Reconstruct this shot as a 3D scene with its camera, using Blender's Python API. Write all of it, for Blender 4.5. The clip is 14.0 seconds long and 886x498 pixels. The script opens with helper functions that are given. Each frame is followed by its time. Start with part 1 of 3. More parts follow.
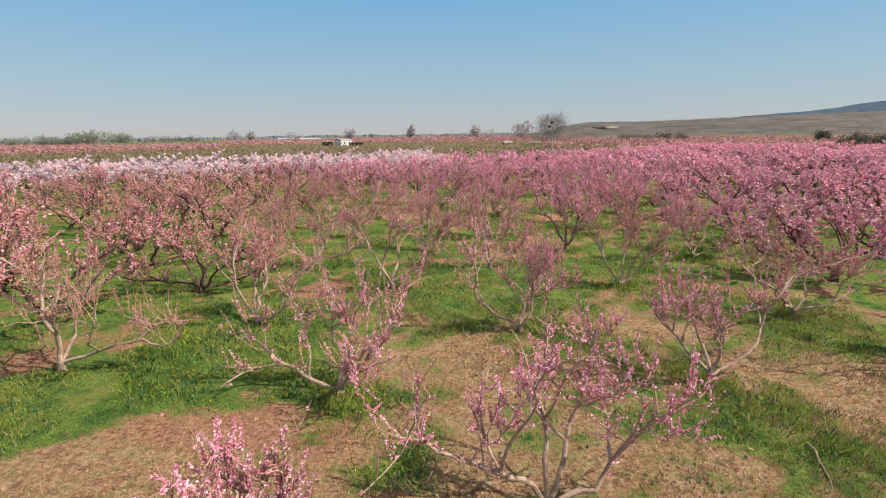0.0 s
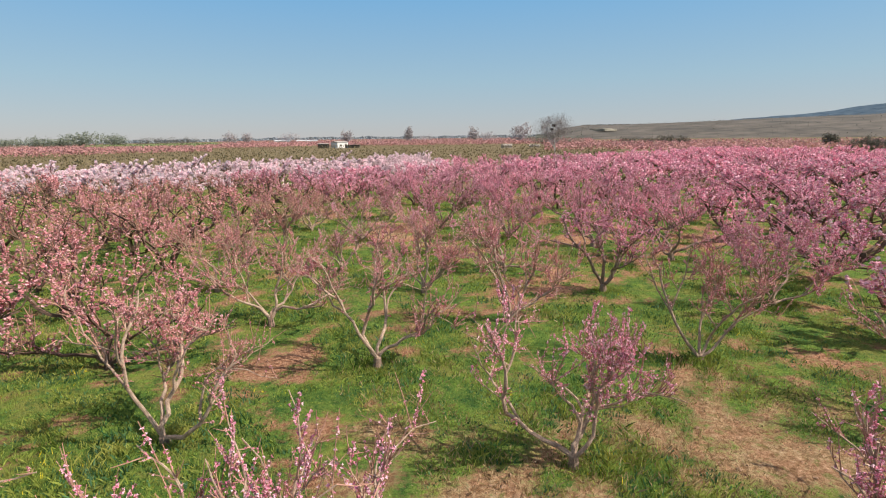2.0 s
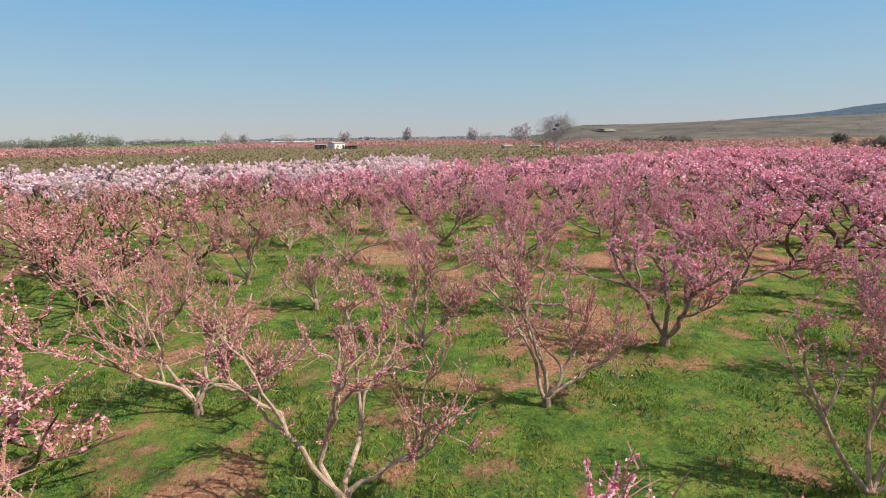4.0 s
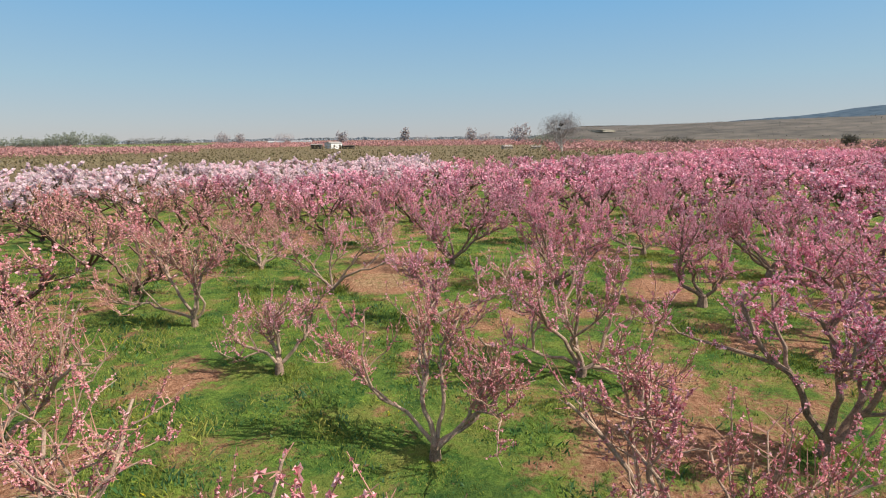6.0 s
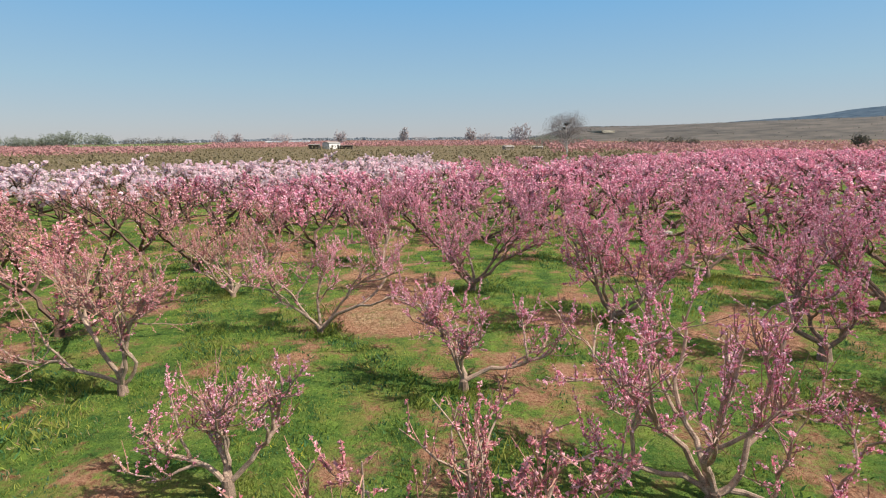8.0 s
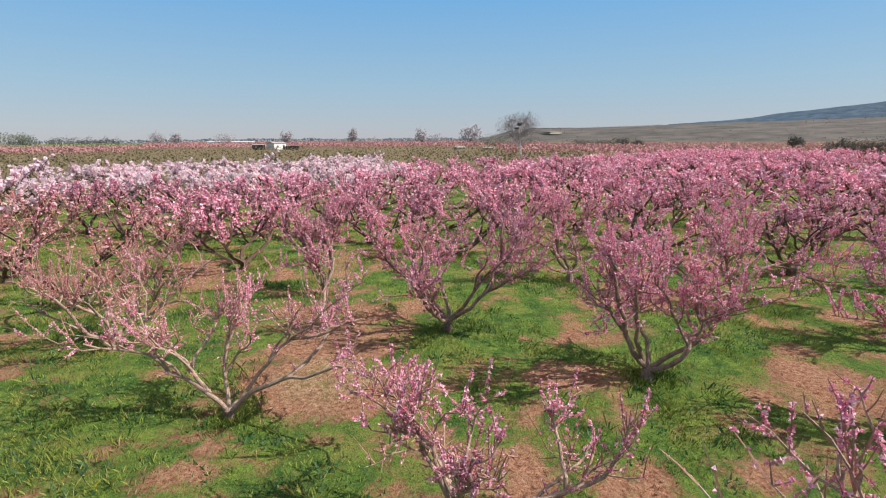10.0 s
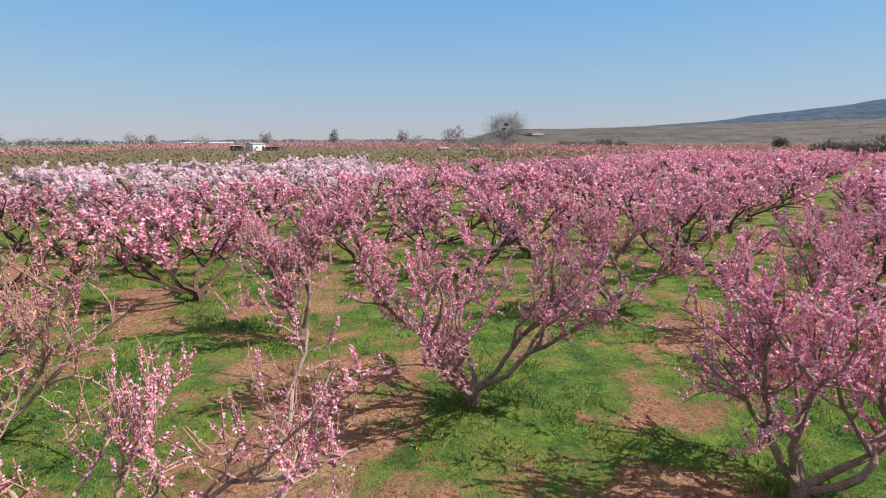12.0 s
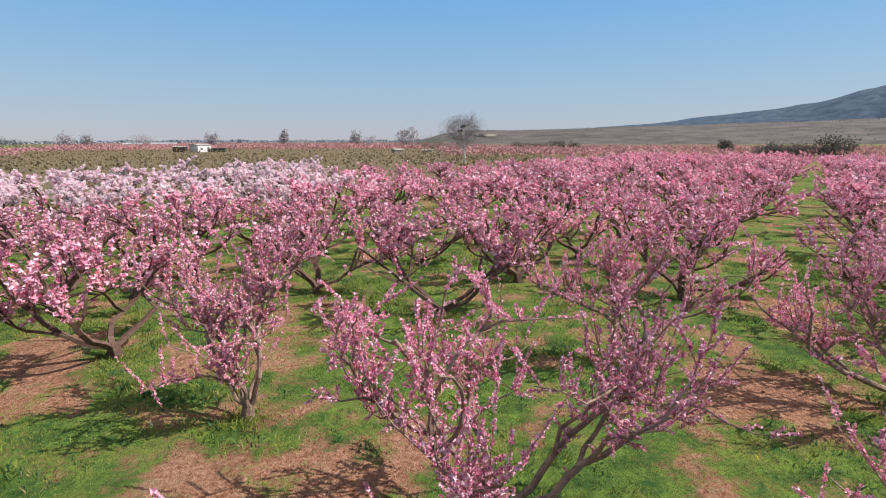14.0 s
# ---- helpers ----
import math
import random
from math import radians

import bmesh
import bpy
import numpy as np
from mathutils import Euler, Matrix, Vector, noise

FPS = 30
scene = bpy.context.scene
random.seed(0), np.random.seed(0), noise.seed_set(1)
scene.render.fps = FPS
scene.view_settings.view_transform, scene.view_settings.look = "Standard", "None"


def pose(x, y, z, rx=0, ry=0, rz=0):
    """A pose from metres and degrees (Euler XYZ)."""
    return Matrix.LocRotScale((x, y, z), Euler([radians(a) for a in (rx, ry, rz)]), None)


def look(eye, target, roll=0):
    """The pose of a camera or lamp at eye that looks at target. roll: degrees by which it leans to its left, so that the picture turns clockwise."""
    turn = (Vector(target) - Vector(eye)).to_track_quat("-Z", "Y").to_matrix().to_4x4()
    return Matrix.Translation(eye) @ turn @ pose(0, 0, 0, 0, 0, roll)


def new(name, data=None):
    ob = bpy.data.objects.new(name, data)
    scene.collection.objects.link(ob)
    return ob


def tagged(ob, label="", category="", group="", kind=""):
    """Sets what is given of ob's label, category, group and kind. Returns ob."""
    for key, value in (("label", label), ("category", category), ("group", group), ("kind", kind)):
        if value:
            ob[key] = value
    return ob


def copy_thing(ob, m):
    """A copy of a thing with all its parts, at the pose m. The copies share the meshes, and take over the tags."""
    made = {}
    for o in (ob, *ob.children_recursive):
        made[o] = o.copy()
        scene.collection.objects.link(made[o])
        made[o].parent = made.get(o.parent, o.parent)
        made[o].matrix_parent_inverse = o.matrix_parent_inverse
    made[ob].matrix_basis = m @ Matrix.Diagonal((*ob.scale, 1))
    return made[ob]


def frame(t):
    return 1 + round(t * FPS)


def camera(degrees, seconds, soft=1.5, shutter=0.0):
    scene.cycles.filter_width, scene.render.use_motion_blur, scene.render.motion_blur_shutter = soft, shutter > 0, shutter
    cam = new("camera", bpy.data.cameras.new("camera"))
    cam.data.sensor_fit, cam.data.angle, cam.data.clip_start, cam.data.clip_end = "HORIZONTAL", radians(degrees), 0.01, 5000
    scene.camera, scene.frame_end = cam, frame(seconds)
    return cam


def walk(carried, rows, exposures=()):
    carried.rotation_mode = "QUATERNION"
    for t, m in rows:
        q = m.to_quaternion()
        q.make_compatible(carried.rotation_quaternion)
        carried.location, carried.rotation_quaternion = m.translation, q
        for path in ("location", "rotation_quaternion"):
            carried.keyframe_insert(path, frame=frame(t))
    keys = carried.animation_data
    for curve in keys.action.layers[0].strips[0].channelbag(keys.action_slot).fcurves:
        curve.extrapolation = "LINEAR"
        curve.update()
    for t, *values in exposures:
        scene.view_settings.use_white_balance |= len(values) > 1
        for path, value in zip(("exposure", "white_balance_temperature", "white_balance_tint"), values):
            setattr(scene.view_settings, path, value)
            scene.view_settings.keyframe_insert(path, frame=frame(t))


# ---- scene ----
cam = camera(79.7, 14.0, soft=1.1)
PATH = [
    (0, (0.175, 4.451, 4.872), (0.112, 6.798, 4.375), -0.7),
    (0.5, (0.104, 5.729, 4.942), (0.043, 8.076, 4.447), -0.7),
    (1, (0.029, 7.094, 5.018), (-0.030, 9.443, 4.526), -0.8),
    (1.5, (-0.041, 8.321, 5.074), (-0.096, 10.669, 4.583), -0.7),
    (2, (-0.134, 9.577, 5.137), (-0.186, 11.927, 4.648), -0.6),
    (2.5, (-0.223, 10.733, 5.195), (-0.275, 13.081, 4.705), -0.6),
    (3, (-0.265, 11.917, 5.226), (-0.316, 14.267, 4.738), -0.8),
    (5.5, (-0.740, 18.256, 4.926), (-0.778, 20.606, 4.441), -0.5),
    (6, (-0.932, 19.468, 4.912), (-0.968, 21.818, 4.428), -0.5),
    (6.5, (-1.136, 20.558, 4.884), (-1.170, 22.909, 4.400), -0.5),
    (7, (-1.307, 21.708, 4.836), (-1.342, 24.059, 4.354), -0.5),
    (7.5, (-1.466, 22.688, 4.792), (-1.498, 25.039, 4.309), -0.4),
    (8, (-1.625, 23.737, 4.734), (-1.654, 26.088, 4.252), -0.4),
    (10.5, (-2.051, 29.004, 4.468), (-1.816, 31.345, 3.990), -0.2),
    (11, (-2.143, 30.008, 4.444), (-1.892, 32.347, 3.966), -0.2),
    (11.5, (-2.234, 30.900, 4.439), (-1.973, 33.239, 3.962), -0.2),
    (12, (-2.348, 31.820, 4.411), (-2.078, 34.158, 3.937), -0.2),
    (12.5, (-2.422, 32.615, 4.381), (-2.148, 34.951, 3.907), -0.2),
    (13, (-2.525, 33.384, 4.391), (-2.216, 35.717, 3.918), -0.1),
    (13.5, (-2.611, 34.039, 4.477), (-2.227, 36.361, 4.004), 0.0),
    (14, (-2.669, 34.674, 4.655), (-2.196, 36.980, 4.184), -0.1),
]
walk(cam, [(t, look(eye, target, roll)) for t, eye, target, roll in PATH],
     exposures=((0.0, 0.0, 7050, 11), (3.0, 0.0, 6950, 11), (7.0, 0.0, 6850, 10), (10.5, 0.0, 6550, 12), (14.0, 0.0, 6500, 15)))

# ---------------------------------------------------------------- light
SUN_AZ, SUN_EL = 100.0, 46.0          # degrees clockwise from +y, degrees up
world = bpy.data.worlds.new("sky")
scene.world = world
world.use_nodes = True
wn, wl = world.node_tree.nodes, world.node_tree.links
sky = wn.new("ShaderNodeTexSky")
sky.sky_type, sky.sun_disc = "NISHITA", False
sky.sun_elevation, sky.sun_rotation = radians(SUN_EL), radians(SUN_AZ)
sky.air_density, sky.dust_density, sky.ozone_density, sky.altitude = 1.0, 0.25, 3.0, 100
geo = wn.new("ShaderNodeTexCoord")
sep = wn.new("ShaderNodeSeparateXYZ")
wl.new(geo.outputs["Generated"], sep.inputs[0])
haze = wn.new("ShaderNodeValToRGB")
for el, (p, c) in zip([haze.color_ramp.elements[0], haze.color_ramp.elements[1], haze.color_ramp.elements.new(0.1), haze.color_ramp.elements.new(0.26), haze.color_ramp.elements.new(0.5)],
                      ((0.0, (4.3, 4.6, 5.3)), (1.0, (0.1, 0.28, 0.9)), (0.1, (3.1, 4.95, 6.5)), (0.26, (1.45, 4.3, 7.8)), (0.5, (0.24, 0.7, 2.0)))):
    el.position, el.color = p, (*[q / 10 for q in c], 1)
wl.new(sep.outputs["Z"], haze.inputs["Fac"])
up = wn.new("ShaderNodeVectorMath")
up.operation = "SCALE"
up.inputs["Scale"].default_value = 10.0
wl.new(haze.outputs["Color"], up.inputs[0])
blend = wn.new("ShaderNodeMix")
blend.data_type = "RGBA"
blend.inputs[0].default_value = 0.8
wl.new(sky.outputs["Color"], blend.inputs[6])
wl.new(up.outputs[0], blend.inputs[7])
wl.new(blend.outputs[2], wn["Background"].inputs["Color"])
wn["Background"].inputs["Strength"].default_value = 0.106
sun = new("sun", bpy.data.lights.new("sun", "SUN"))
sun.data.energy, sun.data.angle, sun.data.color = 6.0, radians(0.5), (1.0, 0.95, 0.88)
a, e = radians(SUN_AZ), radians(SUN_EL)
sun.matrix_basis = look((60 * math.sin(a), 60 * math.cos(a), 60 * math.tan(e)), (0, 0, 0))

# ---------------------------------------------------------------- materials
def material(name, rough=0.9, spec=0.2):
    m = bpy.data.materials.new(name)
    m.use_nodes = True
    b = m.node_tree.nodes["Principled BSDF"]
    b.inputs["Roughness"].default_value = rough
    b.inputs["Specular IOR Level"].default_value = spec
    return m, m.node_tree.nodes, m.node_tree.links, b


def ramp(n, l, factor, stops):
    r = n.new("ShaderNodeValToRGB")
    els = r.color_ramp.elements
    while len(els) < len(stops):
        els.new(0.5)
    for el, (p, c) in zip(els, stops):
        el.position, el.color = p, (*c, 1)
    l.new(factor, r.inputs["Fac"])
    return r.outputs["Color"]


def noise_tex(n, l, scale, detail=4.0, rough=0.6, coords=None):
    t = n.new("ShaderNodeTexNoise")
    t.inputs["Scale"].default_value, t.inputs["Detail"].default_value = scale, detail
    t.inputs["Roughness"].default_value = rough
    if coords is not None:
        l.new(coords, t.inputs["Vector"])
    return t.outputs["Fac"]


def mix(n, l, factor, c1, c2, blend="MIX"):
    m = n.new("ShaderNodeMix")
    m.data_type, m.blend_type = "RGBA", blend
    for socket, value in ((m.inputs[0], factor), (m.inputs[6], c1), (m.inputs[7], c2)):
        if isinstance(value, (int, float)):
            socket.default_value = value
        elif isinstance(value, tuple):
            socket.default_value = (*value, 1)
        else:
            l.new(value, socket)
    return m.outputs[2]


def bump(n, l, b, height, strength, distance):
    k = n.new("ShaderNodeBump")
    k.inputs["Strength"].default_value, k.inputs["Distance"].default_value = strength, distance
    l.new(height, k.inputs["Height"])
    l.new(k.outputs["Normal"], b.inputs["Normal"])


def petal_material(name, low, mid, high, through_light=0.2):
    """Petals and buds: each one of its own tone, each tree a little different, some light passing through."""
    m, n, l, b = material(name, 0.7, 0.15)
    geo, info = n.new("ShaderNodeNewGeometry"), n.new("ShaderNodeObjectInfo")
    c = ramp(n, l, geo.outputs["Random Per Island"], [(0.0, low), (0.45, mid), (1.0, high)])
    h = n.new("ShaderNodeHueSaturation")
    rng = n.new("ShaderNodeMapRange")
    rng.inputs["To Min"].default_value, rng.inputs["To Max"].default_value = 0.85, 1.12
    l.new(info.outputs["Random"], rng.inputs["Value"])
    l.new(rng.outputs["Result"], h.inputs["Value"])
    l.new(c, h.inputs["Color"])
    l.new(h.outputs["Color"], b.inputs["Base Color"])
    tr = n.new("ShaderNodeBsdfTranslucent")
    l.new(h.outputs["Color"], tr.inputs["Color"])
    ms = n.new("ShaderNodeMixShader")
    ms.inputs[0].default_value = through_light
    l.new(b.outputs[0], ms.inputs[1])
    l.new(tr.outputs[0], ms.inputs[2])
    l.new(ms.outputs[0], n["Material Output"].inputs["Surface"])
    return m


def leaf_material(name, low, high, through_light=0.3, drift=None):
    m, n, l, b = material(name, 0.65, 0.25)
    geo = n.new("ShaderNodeNewGeometry")
    c = ramp(n, l, geo.outputs["Random Per Island"], [(0.0, low), (1.0, high)])
    if drift:     # patches of another tone
        tc = n.new("ShaderNodeTexCoord")
        patch = ramp(n, l, noise_tex(n, l, 0.7, 4, 0.6, tc.outputs["Object"]), [(0.42, (0, 0, 0)), (0.62, (0.85, 0.85, 0.85))])
        c = mix(n, l, patch, c, drift)
    l.new(c, b.inputs["Base Color"])
    tr = n.new("ShaderNodeBsdfTranslucent")
    l.new(c, tr.inputs["Color"])
    ms = n.new("ShaderNodeMixShader")
    ms.inputs[0].default_value = through_light
    l.new(b.outputs[0], ms.inputs[1])
    l.new(tr.outputs[0], ms.inputs[2])
    l.new(ms.outputs[0], n["Material Output"].inputs["Surface"])
    return m


def bark_material(name, low, high, scale):
    m, n, l, b = material(name, 0.85, 0.25)
    tc = n.new("ShaderNodeTexCoord")
    big, fine = noise_tex(n, l, scale, 5, 0.65, tc.outputs["Object"]), noise_tex(n, l, scale * 7, 3, 0.6, tc.outputs["Object"])
    c = mix(n, l, 0.5, ramp(n, l, big, [(0.3, low), (0.7, high)]), ramp(n, l, fine, [(0.3, low), (0.75, high)]))
    l.new(c, b.inputs["Base Color"])
    bump(n, l, b, fine, 0.6, 0.01)
    return m


def plain(name, low, high, scale, rough=0.85):
    m, n, l, b = material(name, rough)
    tc = n.new("ShaderNodeTexCoord")
    l.new(ramp(n, l, noise_tex(n, l, scale, 5, 0.6, tc.outputs["Object"]), [(0.3, low), (0.7, high)]), b.inputs["Base Color"])
    return m


BARK = bark_material("peach_bark", (0.05, 0.03, 0.022), (0.52, 0.37, 0.28), 9.0)
# a darker copy of the peach bark for far rows, shade put into its colour
FAR_SHADED_BARK = bark_material("shaded_peach_bark", (0.04, 0.024, 0.018), (0.24, 0.15, 0.11), 9.0)
YOUNG_BARK = bark_material("young_peach_bark", (0.13, 0.08, 0.055), (0.70, 0.52, 0.40), 9.0)
TWIG = bark_material("peach_twig", (0.28, 0.135, 0.10), (0.56, 0.33, 0.245), 9.0)
PETAL_SALMON = petal_material("salmon_buds", (0.50, 0.16, 0.19), (0.71, 0.32, 0.35), (0.87, 0.55, 0.58))
PETAL_PINK = petal_material("pink_petals", (0.66, 0.20, 0.32), (0.88, 0.42, 0.54), (0.96, 0.71, 0.78))
PETAL_WHITE = petal_material("pale_petals", (0.83, 0.62, 0.68), (0.87, 0.70, 0.75), (0.90, 0.77, 0.80), 0.5)
GRASS = leaf_material("grass_blades", (0.03, 0.09, 0.016), (0.31, 0.39, 0.07), 0.28, (0.37, 0.37, 0.09))
HERB = leaf_material("broad_herbs", (0.02, 0.085, 0.028), (0.10, 0.24, 0.08), 0.3, (0.09, 0.17, 0.09))
STRAW = leaf_material("dry_straw", (0.28, 0.19, 0.09), (0.5, 0.38, 0.22), 0.15)
YELLOW = leaf_material("yellow_flowers", (0.7, 0.55, 0.03), (0.8, 0.65, 0.06), 0.2)

# soil, straw and green cover, blended by two masks that lie on the ground sheet
GROUND, n, l, b = material("orchard_floor", 0.95, 0.1)
tc = n.new("ShaderNodeTexCoord")
attr, attr2, attr3 = (n.new("ShaderNodeAttribute") for _ in range(3))
attr.attribute_name, attr2.attribute_name, attr3.attribute_name = "cover", "straw", "field"
fine, mid_n, big = (noise_tex(n, l, s, 6, 0.75, tc.outputs["Object"]) for s in (11.0, 1.9, 0.22))
small_n = noise_tex(n, l, 4.2, 5, 0.7, tc.outputs["Object"])
ragged = mix(n, l, 0.22, mix(n, l, 0.5, fine, small_n), mid_n)
soil = ramp(n, l, fine, [(0.28, (0.06, 0.028, 0.017)), (0.44, (0.27, 0.126, 0.072)), (0.66, (0.53, 0.31, 0.20))])
soil = mix(n, l, ramp(n, l, mid_n, [(0.5, (0, 0, 0)), (0.72, (0.6, 0.6, 0.6))]), soil, (0.40, 0.25, 0.165))
soil = mix(n, l, ramp(n, l, noise_tex(n, l, 0.8, 5, 0.65, tc.outputs["Object"]), [(0.52, (0, 0, 0)), (0.64, (0.5, 0.5, 0.5))]), soil, (0.17, 0.092, 0.058))
straw = ramp(n, l, fine, [(0.28, (0.14, 0.085, 0.04)), (0.48, (0.36, 0.245, 0.13)), (0.72, (0.62, 0.48, 0.32))])
straw = mix(n, l, ramp(n, l, mid_n, [(0.42, (0.75, 0.75, 0.75)), (0.62, (0, 0, 0))]), straw, soil)
straw = mix(n, l, ramp(n, l, small_n, [(0.36, (0.8, 0.8, 0.8)), (0.5, (0, 0, 0))]), straw, (0.17, 0.10, 0.05))
straw = mix(n, l, ramp(n, l, noise_tex(n, l, 3.1, 5, 0.7, tc.outputs["Object"]), [(0.56, (0, 0, 0)), (0.64, (0.7, 0.7, 0.7))]), straw, (0.16, 0.19, 0.055))
green = mix(n, l, 0.45, ramp(n, l, fine, [(0.28, (0.01, 0.04, 0.006)), (0.48, (0.06, 0.125, 0.022)), (0.70, (0.24, 0.30, 0.07))]),
            ramp(n, l, mid_n, [(0.3, (0.045, 0.14, 0.024)), (0.7, (0.20, 0.275, 0.06))]))
drift_n = noise_tex(n, l, 0.75, 6, 0.7, tc.outputs["Object"])
green = mix(n, l, ramp(n, l, drift_n, [(0.5, (0, 0, 0)), (0.62, (0.8, 0.8, 0.8))]), green, (0.22, 0.22, 0.06))
clump_n = noise_tex(n, l, 2.6, 4, 0.65, tc.outputs["Object"])
green = mix(n, l, ramp(n, l, clump_n, [(0.54, (0, 0, 0)), (0.64, (0.8, 0.8, 0.8))]), green, (0.17, 0.265, 0.045))
green = mix(n, l, ramp(n, l, clump_n, [(0.34, (0.8, 0.8, 0.8)), (0.45, (0, 0, 0))]), green, (0.028, 0.095, 0.025))
green = mix(n, l, ramp(n, l, drift_n, [(0.36, (0.7, 0.7, 0.7)), (0.48, (0, 0, 0))]), green, (0.03, 0.075, 0.022))


def edge(socket, wobble, amount, low, high):
    """A mask made ragged by a fine noise."""
    ad = n.new("ShaderNodeMath")
    ad.operation = "MULTIPLY_ADD"
    l.new(wobble, ad.inputs[0])
    ad.inputs[1].default_value = amount
    l.new(socket, ad.inputs[2])
    mr = n.new("ShaderNodeMapRange")
    mr.inputs["From Min"].default_value, mr.inputs["From Max"].default_value = low + amount / 2, high + amount / 2
    l.new(ad.outputs[0], mr.inputs["Value"])
    return mr.outputs["Result"]


c = mix(n, l, edge(attr2.outputs["Fac"], ragged, 0.8, 0.35, 0.65), soil, straw)
c = mix(n, l, edge(attr.outputs["Fac"], ragged, 3.4, 0.3, 0.68), c, green)
fallow = ramp(n, l, big, [(0.3, (0.10, 0.10, 0.045)), (0.5, (0.19, 0.135, 0.08)), (0.7, (0.13, 0.13, 0.06))])
fallow = mix(n, l, 0.5, fallow, ramp(n, l, mid_n, [(0.35, (0.07, 0.065, 0.035)), (0.65, (0.25, 0.19, 0.12))]))
c = mix(n, l, attr3.outputs["Fac"], c, fallow)
l.new(c, b.inputs["Base Color"])
bump(n, l, b, mix(n, l, 0.5, fine, small_n), 1.0, 0.16)

HILL = plain("dry_hillside", (0.055, 0.052, 0.046), (0.165, 0.142, 0.12), 0.03)
# the ridge's blue holds the distance haze, put straight into its colour
RIDGE = plain("haze_blue_ridge", (0.02, 0.05, 0.085), (0.085, 0.125, 0.165), 0.02)
WHITEWASH = plain("whitewashed_wall", (0.72, 0.71, 0.68), (0.82, 0.81, 0.78), 1.2)
ROOF = plain("grey_roof", (0.30, 0.27, 0.25), (0.42, 0.38, 0.35), 0.8)
DARKWOOD = plain("dark_timber", (0.05, 0.045, 0.04), (0.11, 0.095, 0.08), 1.0)
TIN = plain("pale_sheet_roof", (0.55, 0.57, 0.6), (0.75, 0.77, 0.8), 0.3, 0.5)
PALEBARK = bark_material("pale_bark", (0.5, 0.46, 0.43), (0.75, 0.71, 0.67), 1.5)
GREYTWIG = plain("grey_twigs", (0.34, 0.31, 0.31), (0.48, 0.44, 0.43), 0.5)
NEST = plain("nest_sticks", (0.03, 0.026, 0.022), (0.07, 0.06, 0.05), 4.0)
# spring green lightened to grey-green: distance haze is part of this colour
FAR_GREEN = leaf_material("hazed_spring_leaves", (0.23, 0.26, 0.20), (0.33, 0.36, 0.28))
FAR_DARK = leaf_material("far_hedge_leaves", (0.13, 0.13, 0.105), (0.22, 0.20, 0.17))
# bare crowns paled towards the sky, the haze painted in as light grey
FAR_BARE = leaf_material("hazed_bare_twigs", (0.50, 0.45, 0.46), (0.58, 0.53, 0.53))
FAR_PINK = leaf_material("far_pink_crowns", (0.44, 0.22, 0.21), (0.55, 0.29, 0.285))
FAR_FALLOW = leaf_material("far_dry_weeds", (0.17, 0.145, 0.075), (0.25, 0.205, 0.12))
FAR_MEADOW = leaf_material("far_meadow", (0.22, 0.27, 0.12), (0.32, 0.36, 0.18))
SCRUB = leaf_material("hill_scrub", (0.12, 0.115, 0.10), (0.20, 0.18, 0.155))
CLOD = plain("soil_clods", (0.12, 0.058, 0.034), (0.50, 0.33, 0.22), 2.5)
PALE_EARTH = plain("pale_earth", (0.21, 0.195, 0.155), (0.29, 0.27, 0.215), 0.2)
CROWN_TWIG = leaf_material("crown_twigs", (0.22, 0.20, 0.20), (0.36, 0.33, 0.32))
STONE = plain("pale_stone", (0.26, 0.23, 0.2), (0.42, 0.38, 0.33), 3.0)

# ---------------------------------------------------------------- mesh helpers
def mesh_object(name, verts, faces, mat, parent=None, label="", loc=None):
    me = bpy.data.meshes.new(name)
    me.from_pydata(verts, [], faces)
    me.materials.append(mat)
    ob = new(name, me)
    if parent is not None:
        ob.parent = parent
    if loc is not None:
        ob.location = loc
    return tagged(ob, label)


def part(name, bm, mat, parent, label=""):
    me = bpy.data.meshes.new(name)
    bm.to_mesh(me)
    bm.free()
    me.materials.append(mat)
    ob = new(name, me)
    ob.parent = parent
    return tagged(ob, label)


class Tubes:
    """Tapered round branches gathered into one mesh."""

    def __init__(self):
        self.v, self.f = [], []

    def add(self, pts, r0, r1, sides):
        base, k, s = len(self.v), len(pts), None
        for i, p in enumerate(pts):
            d = (pts[min(i + 1, k - 1)] - pts[max(i - 1, 0)]).normalized()
            s = d.orthogonal().normalized() if s is None else (s - d * s.dot(d)).normalized()
            q = d.cross(s)
            r = r0 + (r1 - r0) * i / (k - 1)
            for j in range(sides):
                w = 2 * math.pi * j / sides
                self.v.append(p + s * (r * math.cos(w)) + q * (r * math.sin(w)))
        for i in range(k - 1):
            for j in range(sides):
                o, nx = base + i * sides, (j + 1) % sides
                self.f.append((o + j, o + nx, o + sides + nx, o + sides + j))
        if sides > 3:
            self.f.append(tuple(base + (k - 1) * sides + j for j in range(sides)))


def grow(rng, start, way, length, steps, up=0.15, wander=0.12, pull=0.0):
    pts, d = [start.copy()], way.normalized()
    aim = d.copy()
    for _ in range(steps):
        d = (d * (1 - pull) + aim * pull + Vector((rng.gauss(0, wander), rng.gauss(0, wander), rng.gauss(0, wander) + up))).normalized()
        pts.append(pts[-1] + d * (length / steps))
    return pts


